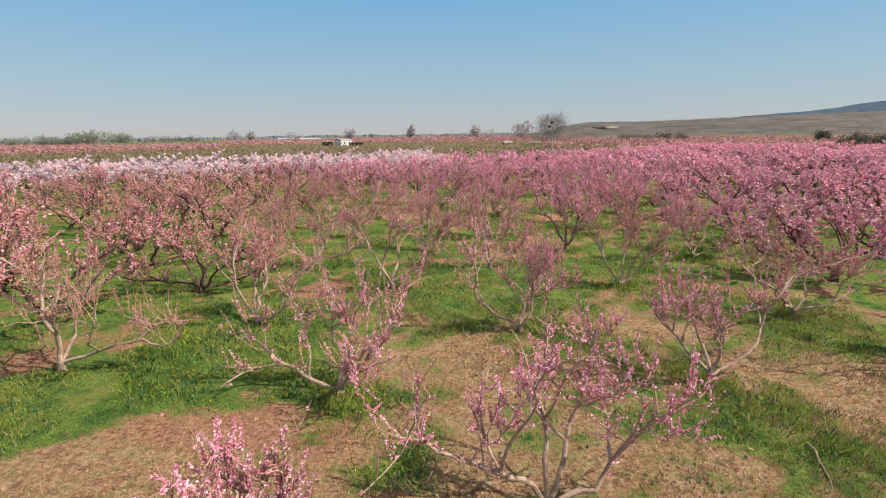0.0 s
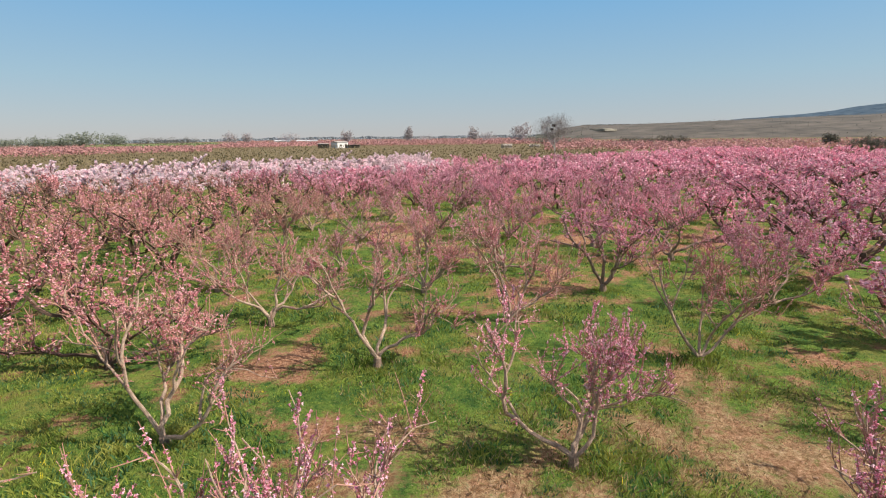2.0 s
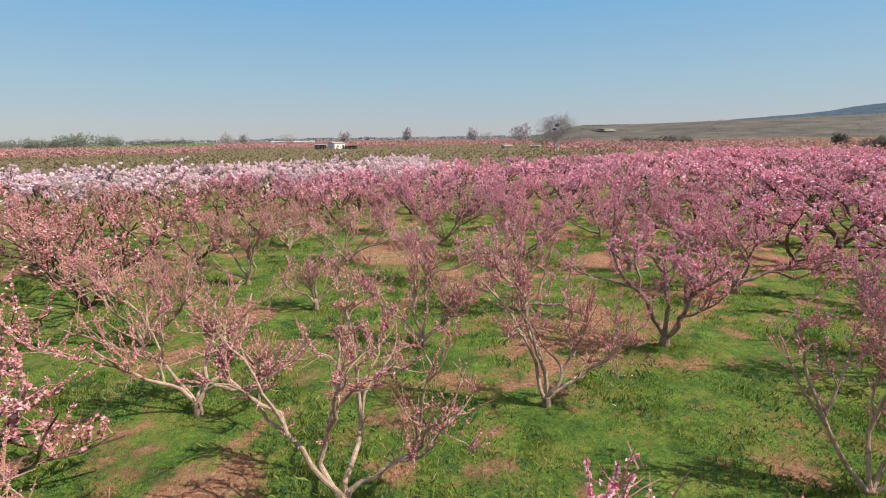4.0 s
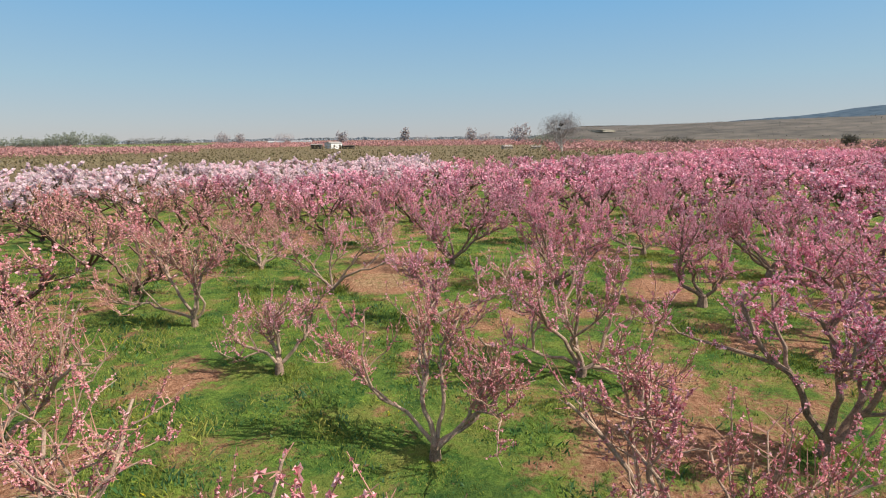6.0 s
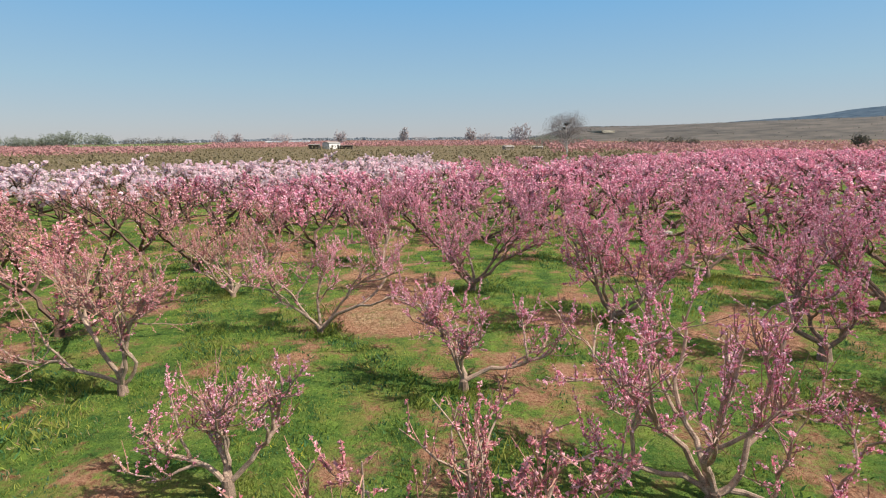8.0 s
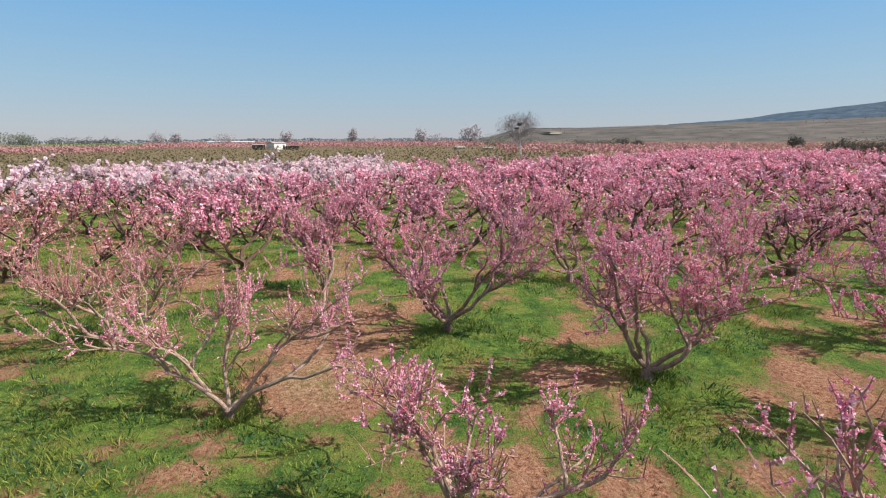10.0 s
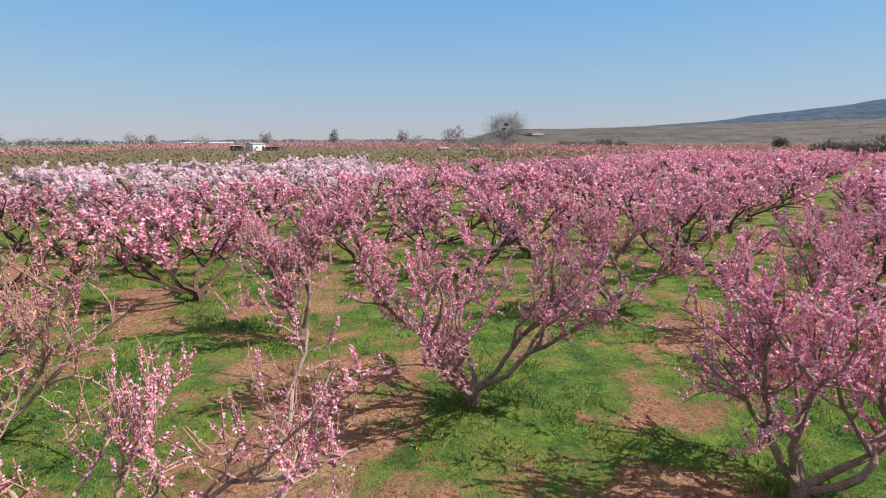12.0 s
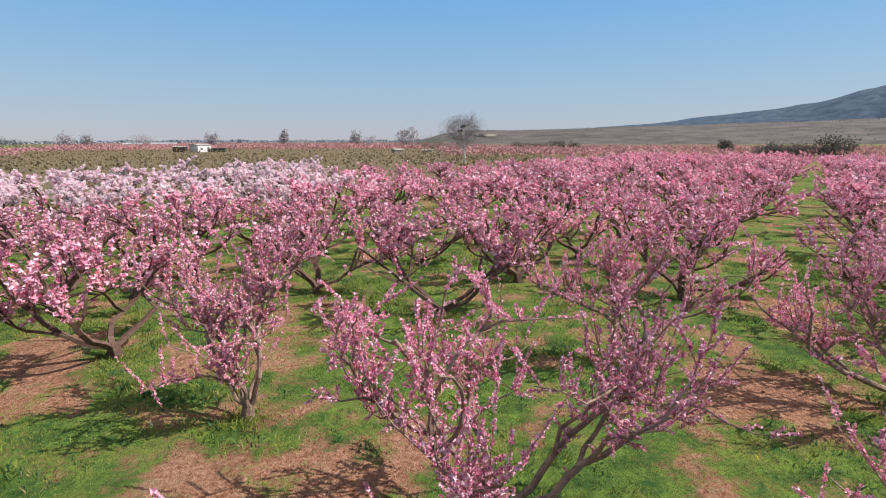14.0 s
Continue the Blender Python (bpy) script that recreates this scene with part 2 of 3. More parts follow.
def cups(rng, centres, ways, size, sides=5):
    """Small open flowers: a ring of petals round a sunk middle, one by one turned away from the twig."""
    c, w = np.array(centres, float), np.array(ways, float)
    k = len(c)
    if not k:
        return [], []
    w = w + rng.normal(0, 0.55, (k, 3))
    w /= np.linalg.norm(w, axis=1)[:, None]
    s = np.cross(w, rng.normal(0, 1, (k, 3)))
    s /= np.linalg.norm(s, axis=1)[:, None]
    q = np.cross(w, s)
    r = size * rng.uniform(0.65, 1.2, k)[:, None]
    out = [c - w * r * 0.25]
    for j in range(sides):
        an = 2 * math.pi * j / sides
        out.append(c + (s * math.cos(an) + q * math.sin(an)) * r + w * r * rng.uniform(0.25, 0.8, (k, 1)))
    v = np.stack(out, 1).reshape(-1, 3)
    base = np.arange(k)[:, None] * (sides + 1)
    f = np.concatenate([np.concatenate([base, base + 1 + j, base + 1 + (j + 1) % sides], 1)[:, None] for j in range(sides)], 1).reshape(-1, 3)
    return v.tolist(), f.tolist()


def flecks(rng, centres, ways, size):
    """Flower clusters of the far rows: two petals folded along a line."""
    c, w = np.array(centres, float), np.array(ways, float)
    k = len(c)
    w = w + rng.normal(0, 0.6, (k, 3))
    w /= np.linalg.norm(w, axis=1)[:, None]
    s = np.cross(w, rng.normal(0, 1, (k, 3)))
    s /= np.linalg.norm(s, axis=1)[:, None]
    q = np.cross(w, s)
    r = size * rng.uniform(0.6, 1.3, k)[:, None]
    v = np.stack([c - s * r, c - q * r + w * r * 0.5, c + s * r, c + q * r + w * r * 0.5], 1).reshape(-1, 3)
    o = np.arange(k)[:, None] * 4
    f = np.concatenate([np.concatenate([o, o + 1, o + 2], 1)[:, None], np.concatenate([o, o + 2, o + 3], 1)[:, None]], 1).reshape(-1, 3)
    return v.tolist(), f.tolist()


def along(pts, d):
    """The place and the way at a share d of a line's length."""
    f = d * (len(pts) - 1)
    i = min(int(f), len(pts) - 2)
    return pts[i].lerp(pts[i + 1], f - i), (pts[i + 1] - pts[i]).normalized()


# ---------------------------------------------------------------- peach trees
def limb_set(rng, height):
    """The scaffold limbs of an open-centred tree, way and length: low and long towards the sun, steep elsewhere."""
    kinds = [(95, 14, 27, 42, 0.98), (285, 16, 38, 52, 0.95), (60, 20, 42, 58, 0.85), (325, 20, 46, 62, 0.85), (0, 25, 55, 70, 0.8), (190, 35, 44, 60, 0.8)]
    keep = kinds[:2] + [k for k in kinds[2:] if rng.random() < 0.68]
    if len(keep) < 4:
        keep.append((20, 30, 50, 70, 0.75))
    out = []
    for az, wob, e0, e1, ln in keep:
        az, el = radians(az + rng.uniform(-wob, wob)), radians(rng.uniform(e0, e1))
        out.append((Vector((math.sin(az) * math.cos(el), math.cos(az) * math.cos(el), math.sin(el))), height * ln * rng.uniform(0.82, 1.0)))
    return out


def branch_tree(rng, height, full, detail, limbs_given=()):
    """A trunk and its limbs. Each limb gives its wood and the spots at which flowers sit. detail: 2 near, 1 further off, 0 far."""
    lean = Vector((rng.gauss(0, 0.12), rng.gauss(0, 0.12), 1))
    fork = height * (rng.uniform(0.07, 0.11) if full > 0.8 else rng.uniform(0.05, 0.09))
    tp = grow(rng, Vector((0, 0, -0.12)), lean, fork + 0.12, 3, 0.3, 0.05)
    thick = height * (rng.uniform(0.027, 0.034) if full > 0.8 else rng.uniform(0.022, 0.027))
    trunk = Tubes()
    trunk.add(tp, thick * 1.6, thick * 1.02, 10 if detail == 2 else 5)
    trunk.add([tp[-1], tp[-1] + Vector((0, 0, thick * 0.35)), tp[-1] + Vector((0, 0, thick * 0.5))], thick * 1.02, thick * 0.2, 10 if detail == 2 else 5)
    limbs = []
    given = [(Vector((math.sin(radians(az)) * math.cos(radians(el)), math.cos(radians(az)) * math.cos(radians(el)), math.sin(radians(el)))), ln * (1.08 if el < 48 else 1.2)) for az, el, ln in limbs_given]
    reach = height * (max(0.62, min(1.0, max(ln for _, _, ln in limbs_given) / 2.4)) if given else 1.0)     # a small tree has short shoots
    for way, length in given or limb_set(rng, height):
        thick_wood, thin_wood, spots, ways = Tubes(), Tubes(), [], []
        start = tp[-1] - Vector((0, 0, rng.uniform(0.0, 0.12)))
        main = grow(rng, start, way, length, (4, 8, 11)[detail], 0.02, 0.24, 0.3)
        r0 = thick * rng.uniform(0.55, 0.75) * (1.25, 1.15, 0.88)[detail]
        thick_wood.add(main, r0, r0 * 0.42, (3, 4, 8)[detail])
        p, d = along(main, rng.uniform(0.42, 0.62))
        fork2 = grow(rng, p, d + Vector((rng.gauss(0, 0.5), rng.gauss(0, 0.5), rng.uniform(0.1, 0.9))), length * rng.uniform(0.45, 0.65), 6 if detail else 3, 0.06, 0.24)
        thick_wood.add(fork2, r0 * 0.6, r0 * 0.22, (3, 4, 7)[detail])
        p, d = along(main, rng.uniform(0.28, 0.45))
        fork3 = grow(rng, p, d * 0.8 + Vector((rng.gauss(0, 0.45), rng.gauss(0, 0.45), rng.uniform(0.0, 0.7))), length * rng.uniform(0.5, 0.75), (3, 5, 8)[detail], 0.06, 0.26, 0.15)
        thick_wood.add(fork3, r0 * 0.62, r0 * 0.2, (3, 4, 7)[detail])
        shoots = []
        for i in range((6, 7, rng.randint(9, 11))[detail]):
            pick = rng.random()
            p, d = along(main, rng.uniform(0.5, 1.0)) if pick < 0.5 else along(fork2 if pick < 0.75 else fork3, rng.uniform(0.25, 1.0))
            side = Vector((rng.gauss(0, 1), rng.gauss(0, 1), rng.uniform(-0.3, 1.1))).normalized()
            sec = grow(rng, p, d * 0.7 + side, reach * rng.uniform(0.14, 0.4), 4 if detail else 2, 0.06, 0.28)
            thick_wood.add(sec, r0 * 0.34, r0 * 0.12, 5 if detail == 2 else 3)
            dense = rng.random() < full
            for j in range((5, 8, rng.randint(8, 10))[detail]):
                q, e2 = along(sec, rng.uniform(0.1, 1.0))
                tall = rng.random() < (0.55, 0.42, 0.25)[detail]     # long upright shoots among short spurs
                out = Vector((rng.gauss(0, 0.7), rng.gauss(0, 0.7), rng.uniform(1.2, 2.6) if tall else rng.uniform(-0.5, 1.5))).normalized()
                shoots.append((q, e2 * 0.4 + out, reach * (rng.uniform(0.12, 0.26) if tall else rng.uniform(0.04, 0.13)), dense or rng.random() < 0.12))
        for i in range((0, 10, 46)[detail]):
            q, e2 = along((main, fork2, main, fork3)[i % 4], rng.uniform(0.36, 0.98))
            shoots.append((q, Vector((rng.gauss(0, 0.9), rng.gauss(0, 0.9), rng.uniform(-0.3, 1.0))), reach * rng.uniform(0.025, 0.1), rng.random() < full))
        for q, w, ln, dense in shoots:
            tw = grow(rng, q, w, ln, (1, 2, 2)[detail], 0.1, 0.08)
            if detail or len(shoots) % 2 or rng.random() < 0.5:
                thin_wood.add(tw, (0.018, 0.012, 0.009)[detail], (0.006, 0.004, 0.004)[detail], 3)
            gap = (0.042, 0.024, 0.0135)[detail]
            if dense:     # flowers all along the shoot
                first, last, dens = rng.uniform(0.0, 0.25), rng.uniform(0.85, 1.0), rng.uniform(0.75, 1.0)
            else:         # shut buds, here and there
                first, last, dens = rng.uniform(0.0, 0.4), rng.uniform(0.6, 1.0), rng.uniform(0.06, 0.4)
            for i in range(max(1, int(ln * (last - first) / gap))):
                if rng.random() < dens:
                    s, d = along(tw, rng.uniform(first, last))
                    o = Vector((rng.gauss(0, 1), rng.gauss(0, 1), rng.gauss(0.2, 1))).normalized()
                    spots.append(s + o * (0.032, 0.02, 0.012)[detail])
                    ways.append(o)
        for q in [*thick_wood.v, *thin_wood.v, *spots]:     # pruned to one height
            if q.z > 0.82 * height:
                q.z = 0.82 * height + (q.z - 0.82 * height) * 0.6
        limbs.append((thick_wood, thin_wood, spots, ways))
    return trunk, limbs


def peach_tree(seed, place, height, full, petals, label, limbs_given=()):
    """A tree seen from near: trunk > ; limb > twigs, blossom."""
    rng, nrng = random.Random(seed), np.random.default_rng(seed)
    tree = new("peach_tree")
    tree.location = (*place, 0)
    trunk, limbs = branch_tree(rng, height, full, 2, limbs_given)
    bark = BARK if full > 0.8 else YOUNG_BARK
    mesh_object("trunk", trunk.v, trunk.f, BARK, tree, "rough dark grey-brown bark")
    for wood, thin, spots, ways in limbs:
        lb = mesh_object("limb", wood.v, wood.f, bark, tree)
        tagged(mesh_object("twig_spray", thin.v, thin.f, TWIG, lb, "reddish one-year shoots"), kind="stuff")
        v, f = cups(nrng, spots, ways, 0.0175 + 0.011 * full, 3)
        tagged(mesh_object("blossom", v, f, petals, lb, "small open flowers and buds"), kind="stuff")
    return tagged(tree, label, "tree", "peach trees of the orchard")


def small_tree(seed, height, full, petals, label, detail=1):
    """A tree for the rows further off: trunk with limbs, crown of flowers."""
    rng, nrng = random.Random(seed), np.random.default_rng(seed)
    tree = new("peach_tree")
    trunk, limbs = branch_tree(rng, height, full, detail)
    spots, ways = [], []
    sprays = Tubes()
    for wood, thin, s, w in limbs:
        for into, t in ((trunk, wood), (sprays, thin)):
            base = len(into.v)
            into.v += t.v
            into.f += [tuple(i + base for i in f) for f in t.f]
        spots += s
        ways += w
    mesh_object("trunk", trunk.v, trunk.f, FAR_SHADED_BARK, tree, "dark forked trunk and limbs")
    tagged(mesh_object("twig_spray", sprays.v, sprays.f, TWIG, tree, "reddish one-year shoots"), kind="stuff")
    size = {PALE: 1.45, PINK: 1.12}.get(label, 0.85)
    v, f = flecks(nrng, spots, ways, (0.07, 0.038)[detail] * size)
    tagged(mesh_object("crown", v, f, petals, tree, "dense flowering shoots"), kind="stuff")
    return tagged(tree, label, "tree", "peach trees of the orchard")


SALMON = "sparsely flowering peach tree with salmon buds on bare shoots"
HALF = "half-open peach tree with pink flowers on some shoots"
PINK = "peach tree in full pink blossom with a forked trunk"
PALE = "peach tree in pale pinkish-white blossom at the orchard's edge"

P0, VA, VC = Vector((-1.41, 27.21)), Vector((3.83, 3.65)), Vector((0.394, 6.72))
# trees beside the flight, by their trunks
TRUNKS = [(-2.1, 9.3), (1.32, 10.64), (-2.13, 13.9), (5.16, 14.3), (-8.35, 14.9), (1.75, 17.2), (-5.12, 17.8), (9.18, 18.3),
          (-1.95, 20.9), (5.55, 21.2), (-5.3, 23.7), (1.42, 24.0), (9.59, 25.3), (4.9, 27.0), (-8.4, 27.2), (-1.2, 27.0),
          (1.8, 29.95), (-4.65, 30.1), (9.0, 31.5), (-7.9, 33.1), (-1.37, 33.2), (6.5, 34.6), (-4.85, 36.3), (2.7, 37.1),
          (-8.35, 39.5), (-0.9, 40.1), (7.2, 41.5), (-4.3, 43.6), (3.45, 44.3), (-7.5, 47.0), (0.1, 48.2), (7.5, 48.3),
          (-10.6, 50.9), (-3.3, 51.2), (3.4, 51.3), (-15.1, 54.1), (10.3, 37.8)]


def bloom(x, y):
    """How far out the flowers are: sparse on the near side, full further in."""
    return max(0.0, min(1.0, ((y - 34) + 1.2 * x + 2.5) / 8))


def beyond(x, y):
    """How far across the rows a place lies; the pale rows begin at 52."""
    return -0.69 * x + 0.72 * y


# ---------------------------------------------------------------- ground
SOIL = [(-3.8, 11.5, 2.4), (-6.2, 11.2, 1.6), (-7.9, 16.8, 1.2), (-9.7, 15.2, 1.3), (-4.0, 20.8, 1.5), (-3.5, 40.4, 1.3), (12.9, 36.6, 2.0),
        (-4.1, 37.8, 1.3), (0.1, 33.9, 1.2), (-6.6, 29.9, 1.0), (4.2, 28.3, 2.3), (8.6, 33.0, 2.2), (-3.0, 39.4, 1.0), (-3.3, 37.3, 1.1),
        (1.2, 37.6, 0.8), (2.5, 39.5, 0.8), (5.6, 36.6, 1.1), (-4.8, 42.2, 1.2), (-2.4, 41.9, 1.4), (9.1, 46.4, 1.8), (-8.7, 47.0, 1.3), (5.0, 42.7, 1.5)]
GREENS = [(5.2, 13.0, 1.3), (0.6, 19.3, 1.8), (3.4, 20.4, 1.2), (-5.6, 16.3, 2.0), (-5.7, 14.0, 1.6), (-7.4, 13.2, 1.5), (-4.0, 15.4, 1.0), (9.5, 16.7, 1.4), (0.3, 40.9, 1.3), (-0.4, 39.2, 0.8), (4.6, 38.6, 1.0), (-2.2, 44.4, 1.0)]


def cover_at(x, y):
    """Share of green cover and of dry straw at a place on the ground."""
    g = (0.80 if 16 < y < 34 else 0.68) + 0.4 * noise.noise((x * 0.33, y * 0.33, 1.7)) + 0.6 * noise.noise((x * 0.9, y * 0.9, 5.1)) + 0.55 * noise.noise((x * 2.1, y * 2.1, 8.4))
    s = 0.2 + 0.5 * noise.noise((x * 0.25, y * 0.25, 9.3))
    dry = max(min(1.0, max(0.0, (12.6 - y) / 1.5)), min(1.0, max(0.0, (22 - y) / 4)) * min(1.0, max(0.0, (x + 2.6) / 2)))
    g -= 0.4 * dry     # the dry corner where the flight begins
    s += 0.8 * dry
    s += 2.2 * math.exp(-((x + 3.35) ** 2 + (y - 37.9) ** 2) / 0.5)     # a pale sandy spot
    for cx, cy, r in SOIL:
        g -= 0.56 * math.exp(-((x - cx) ** 2 + (y - cy) ** 2) / (r * r))
    for cx, cy, r in GREENS:
        g += 0.6 * math.exp(-((x - cx) ** 2 + (y - cy) ** 2) / (r * r))
    for cx, cy in TRUNKS:
        g += 0.35 * math.exp(-((x - cx) ** 2 + (y - cy) ** 2) / 0.5)
    return g, s


def rise(x, y):
    """The plain climbs a little into the distance, less on the one side."""
    d = math.hypot(x, y)
    k = max(0.0, min(1.0, (math.degrees(math.atan2(x, y)) + 38) / 23))
    return 0.004 * max(0.0, d - 110) * k if y > 0 else 0.0


def steps(lo, hi, step, far):
    mid = list(np.arange(lo, hi + 1e-6, step))
    left, right, d = [], [], step
    while d < far:
        d *= 1.3
        left.append(lo - d)
        right.append(hi + d)
    return left[::-1] + mid + right


gx, gy = steps(-22, 22, 0.24, 4500), steps(5, 60, 0.24, 4500)
verts, cov, strw, fld = [], [], [], []
for y in gy:
    for x in gx:
        far = max(0, abs(x) - 22, y - 60)
        z = 0.05 * noise.noise((x * 0.5, y * 0.5, 3.3)) if far < 60 else rise(x, y)
        g, s = cover_at(x, y) if far < 60 else (0.6, 0.2)
        verts.append((x, y, z))
        cov.append(g)
        strw.append(s)
        fld.append(max(0.0, min(1.0, (beyond(x, y) - (77 if x < 0 else 62)) / 4)))
w = len(gx)
faces = [(r * w + c, r * w + c + 1, (r + 1) * w + c + 1, (r + 1) * w + c) for r in range(len(gy) - 1) for c in range(w - 1)]
ground = mesh_object("ground", verts, faces, GROUND)
for name, values in (("cover", cov), ("straw", strw), ("field", fld)):
    ground.data.attributes.new(name, "FLOAT", "POINT").data.foreach_set("value", values)
for p in ground.data.polygons:
    p.use_smooth = True
tagged(ground, "patchy green grass, reddish soil and dry straw between the trees", "ground", kind="structure")


# ---------------------------------------------------------------- far land
def hillside(name, mat, dist, depth, profile, label, rough, scrub=0):
    """A long slope: heights in metres by bearing in degrees."""
    bs = np.arange(profile[0][0], profile[-1][0] + 0.1, 0.5)
    hs = np.interp(bs, [p[0] for p in profile], [p[1] for p in profile])
    v, f, rows = [], [], 14
    for i, (bg, h) in enumerate(zip(bs, hs)):
        for j in range(rows + 1):
            k = j / rows
            d = dist + depth * k
            rise = h * math.sin(k * math.pi * 0.62) / math.sin(0.62 * math.pi) if k < 0.81 else h * (1 - (k - 0.81) * 0.5)
            z = rise * (1 + rough * noise.noise((bg * 0.35, k * 6, dist))) - 1.0 * (j == 0)
            v.append((d * math.sin(radians(bg)), d * math.cos(radians(bg)), z))
    for i in range(len(bs) - 1):
        for j in range(rows):
            o = i * (rows + 1) + j
            f.append((o, o + 1, o + rows + 2, o + rows + 1))
    ob = mesh_object(name, v, f, mat)
    for p in ob.data.polygons:
        p.use_smooth = True
    if scrub:
        nr = np.random.default_rng(6)
        pick = nr.integers(0, len(v), scrub)
        c = np.array(v)[pick] + nr.normal(0, 1, (scrub, 3)) * np.array((16, 22, 0.3)) + np.array((0, 0, 0.8))
        c = c[c[:, 2] > 1.0]
        v2, f2 = cups(nr, c, nr.normal(0, 0.4, (len(c), 3)) + np.array((0.2, -0.6, 0.8)), 0.8, 4)
        tagged(mesh_object("scrub", v2, f2, SCRUB), "grey-green scrub scattered on the dry slope", "scrub", kind="stuff")
    return tagged(ob, label, "hill", kind="structure")


hillside("hillside", HILL, 700, 700, [(7, 0), (9, 10), (11, 22), (13, 27.5), (17.7, 28), (20.5, 29.4), (25, 31), (27.4, 33), (32, 35), (38, 37), (46, 40), (60, 44), (100, 40)], "long dry grey-tan slope with scrub and terraces", 0.04, 3500)
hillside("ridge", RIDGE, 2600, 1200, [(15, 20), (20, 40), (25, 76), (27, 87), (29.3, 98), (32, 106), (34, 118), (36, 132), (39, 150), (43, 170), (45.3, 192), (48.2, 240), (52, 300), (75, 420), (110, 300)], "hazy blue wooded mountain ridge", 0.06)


def place_at(bearing, dist):
    x, y = dist * math.sin(radians(bearing)), dist * math.cos(radians(bearing))
    return Vector((x, y, rise(x, y)))


def clump(nrng, centre, radii, count, size):
    """Many small leaf sprays through a rounded, uneven space."""
    p = nrng.normal(0, 1, (count, 3))
    p /= np.linalg.norm(p, axis=1)[:, None]
    p *= nrng.uniform(0.25, 1.0, count)[:, None] ** 0.5 * (1 + 0.25 * np.sin(p[:, :1] * 5 + p[:, 1:2] * 4))
    c = np.array(centre) + p * np.array(radii)
    return cups(nrng, c, p + np.array((0, 0, 0.4)), size, 4)


def far_bush(name, bearing, dist, width, height, mat, label, count=160, group=""):
    seed = int(bearing * 17 + dist)
    nrng = np.random.default_rng(abs(seed))
    ob = new(name)
    ob.location = place_at(bearing, dist)
    t = Tubes()
    rng = random.Random(seed)
    for i in range(1):
        t.add(grow(rng, Vector((rng.uniform(-0.05, 0.05) * width, 0, -0.2)), Vector((rng.gauss(0, 0.3), rng.gauss(0, 0.3), 1)), height * 0.75, 4), height * 0.025, height * 0.008, 4)
    mesh_object("trunk", t.v, t.f, GREYTWIG, ob)
    v, f = [], []
    for i in range(5):
        cx = (i - 2) / 4 * width * 0.62 * 2 * 0.5
        hh = height * rng.uniform(0.7, 1.0)
        v2, f2 = clump(nrng, (cx, rng.gauss(0, width * 0.08), hh * 0.52), (width * 0.24, width * 0.2, hh * 0.42), count // 5, height * 0.036)
        f += [[k + len(v) for k in q] for q in f2]
        v += v2
    mesh_object("crown", v, f, mat, ob)
    return tagged(ob, label, "tree" if "tree" in name else "bush", group)


GREENS_FAR = "spring-green willow clump on the far plain"
BARE_FAR = "bare grey tree on the far plain"
HEDGE_FAR = "dark scrubby hedge at the foot of the slope"
for bg, d, wd, h in ((-41.5, 620, 34, 11), (-39.3, 600, 30, 12), (-37.2, 560, 24, 12), (-35.8, 560, 22, 11), (-34.3, 560, 30, 16), (-32.0, 560, 28, 13)):
    far_bush("willow_tree", bg, d, wd, h, FAR_GREEN, GREENS_FAR, 1100, "willows on the far plain")
for bg, d, wd, h in ((-29.3, 560, 20, 9.5), (-27.7, 560, 22, 9.5), (-26, 560, 20, 9)):
    far_bush("hedge_bush", bg, d, wd, h, FAR_DARK, "brown leafless hedge on the far plain", 480, "far hedges")
for bg, d, wd, h in ((-22.2, 600, 15, 14), (-20.7, 600, 11, 14), (-16.7, 600, 22, 13), (-11.0, 500, 11, 14), (-4.7, 600, 9, 18), (-3.0, 650, 20, 9), (2.0, 520, 10, 16), (3.6, 520, 16, 11), (6.9, 430, 15, 17)):
    far_bush("bare_tree", bg, d, wd, h, FAR_BARE, BARE_FAR, 460, "bare trees on the far plain")
for bg, d, wd, h in ((8.2, 340, 12, 7), (9.6, 330, 16, 9), (12.0, 340, 14, 7)):
    far_bush("willow_tree", bg, d, wd, h, FAR_GREEN, "green scrub under the bare tree", 420)
for bg, d, wd, h in ((17.3, 330, 12, 5), (19.0, 330, 12, 5), (20.6, 310, 9, 6), (22.0, 310, 7, 5), (33.0, 223, 5, 6), (35.0, 190, 8, 5), (36.0, 191, 8, 4.6), (37.1, 190, 8, 5), (39.3, 188, 11, 7.4)):
    far_bush("hedge_bush", bg, d, wd, h, FAR_DARK, HEDGE_FAR, 900, "far hedges")


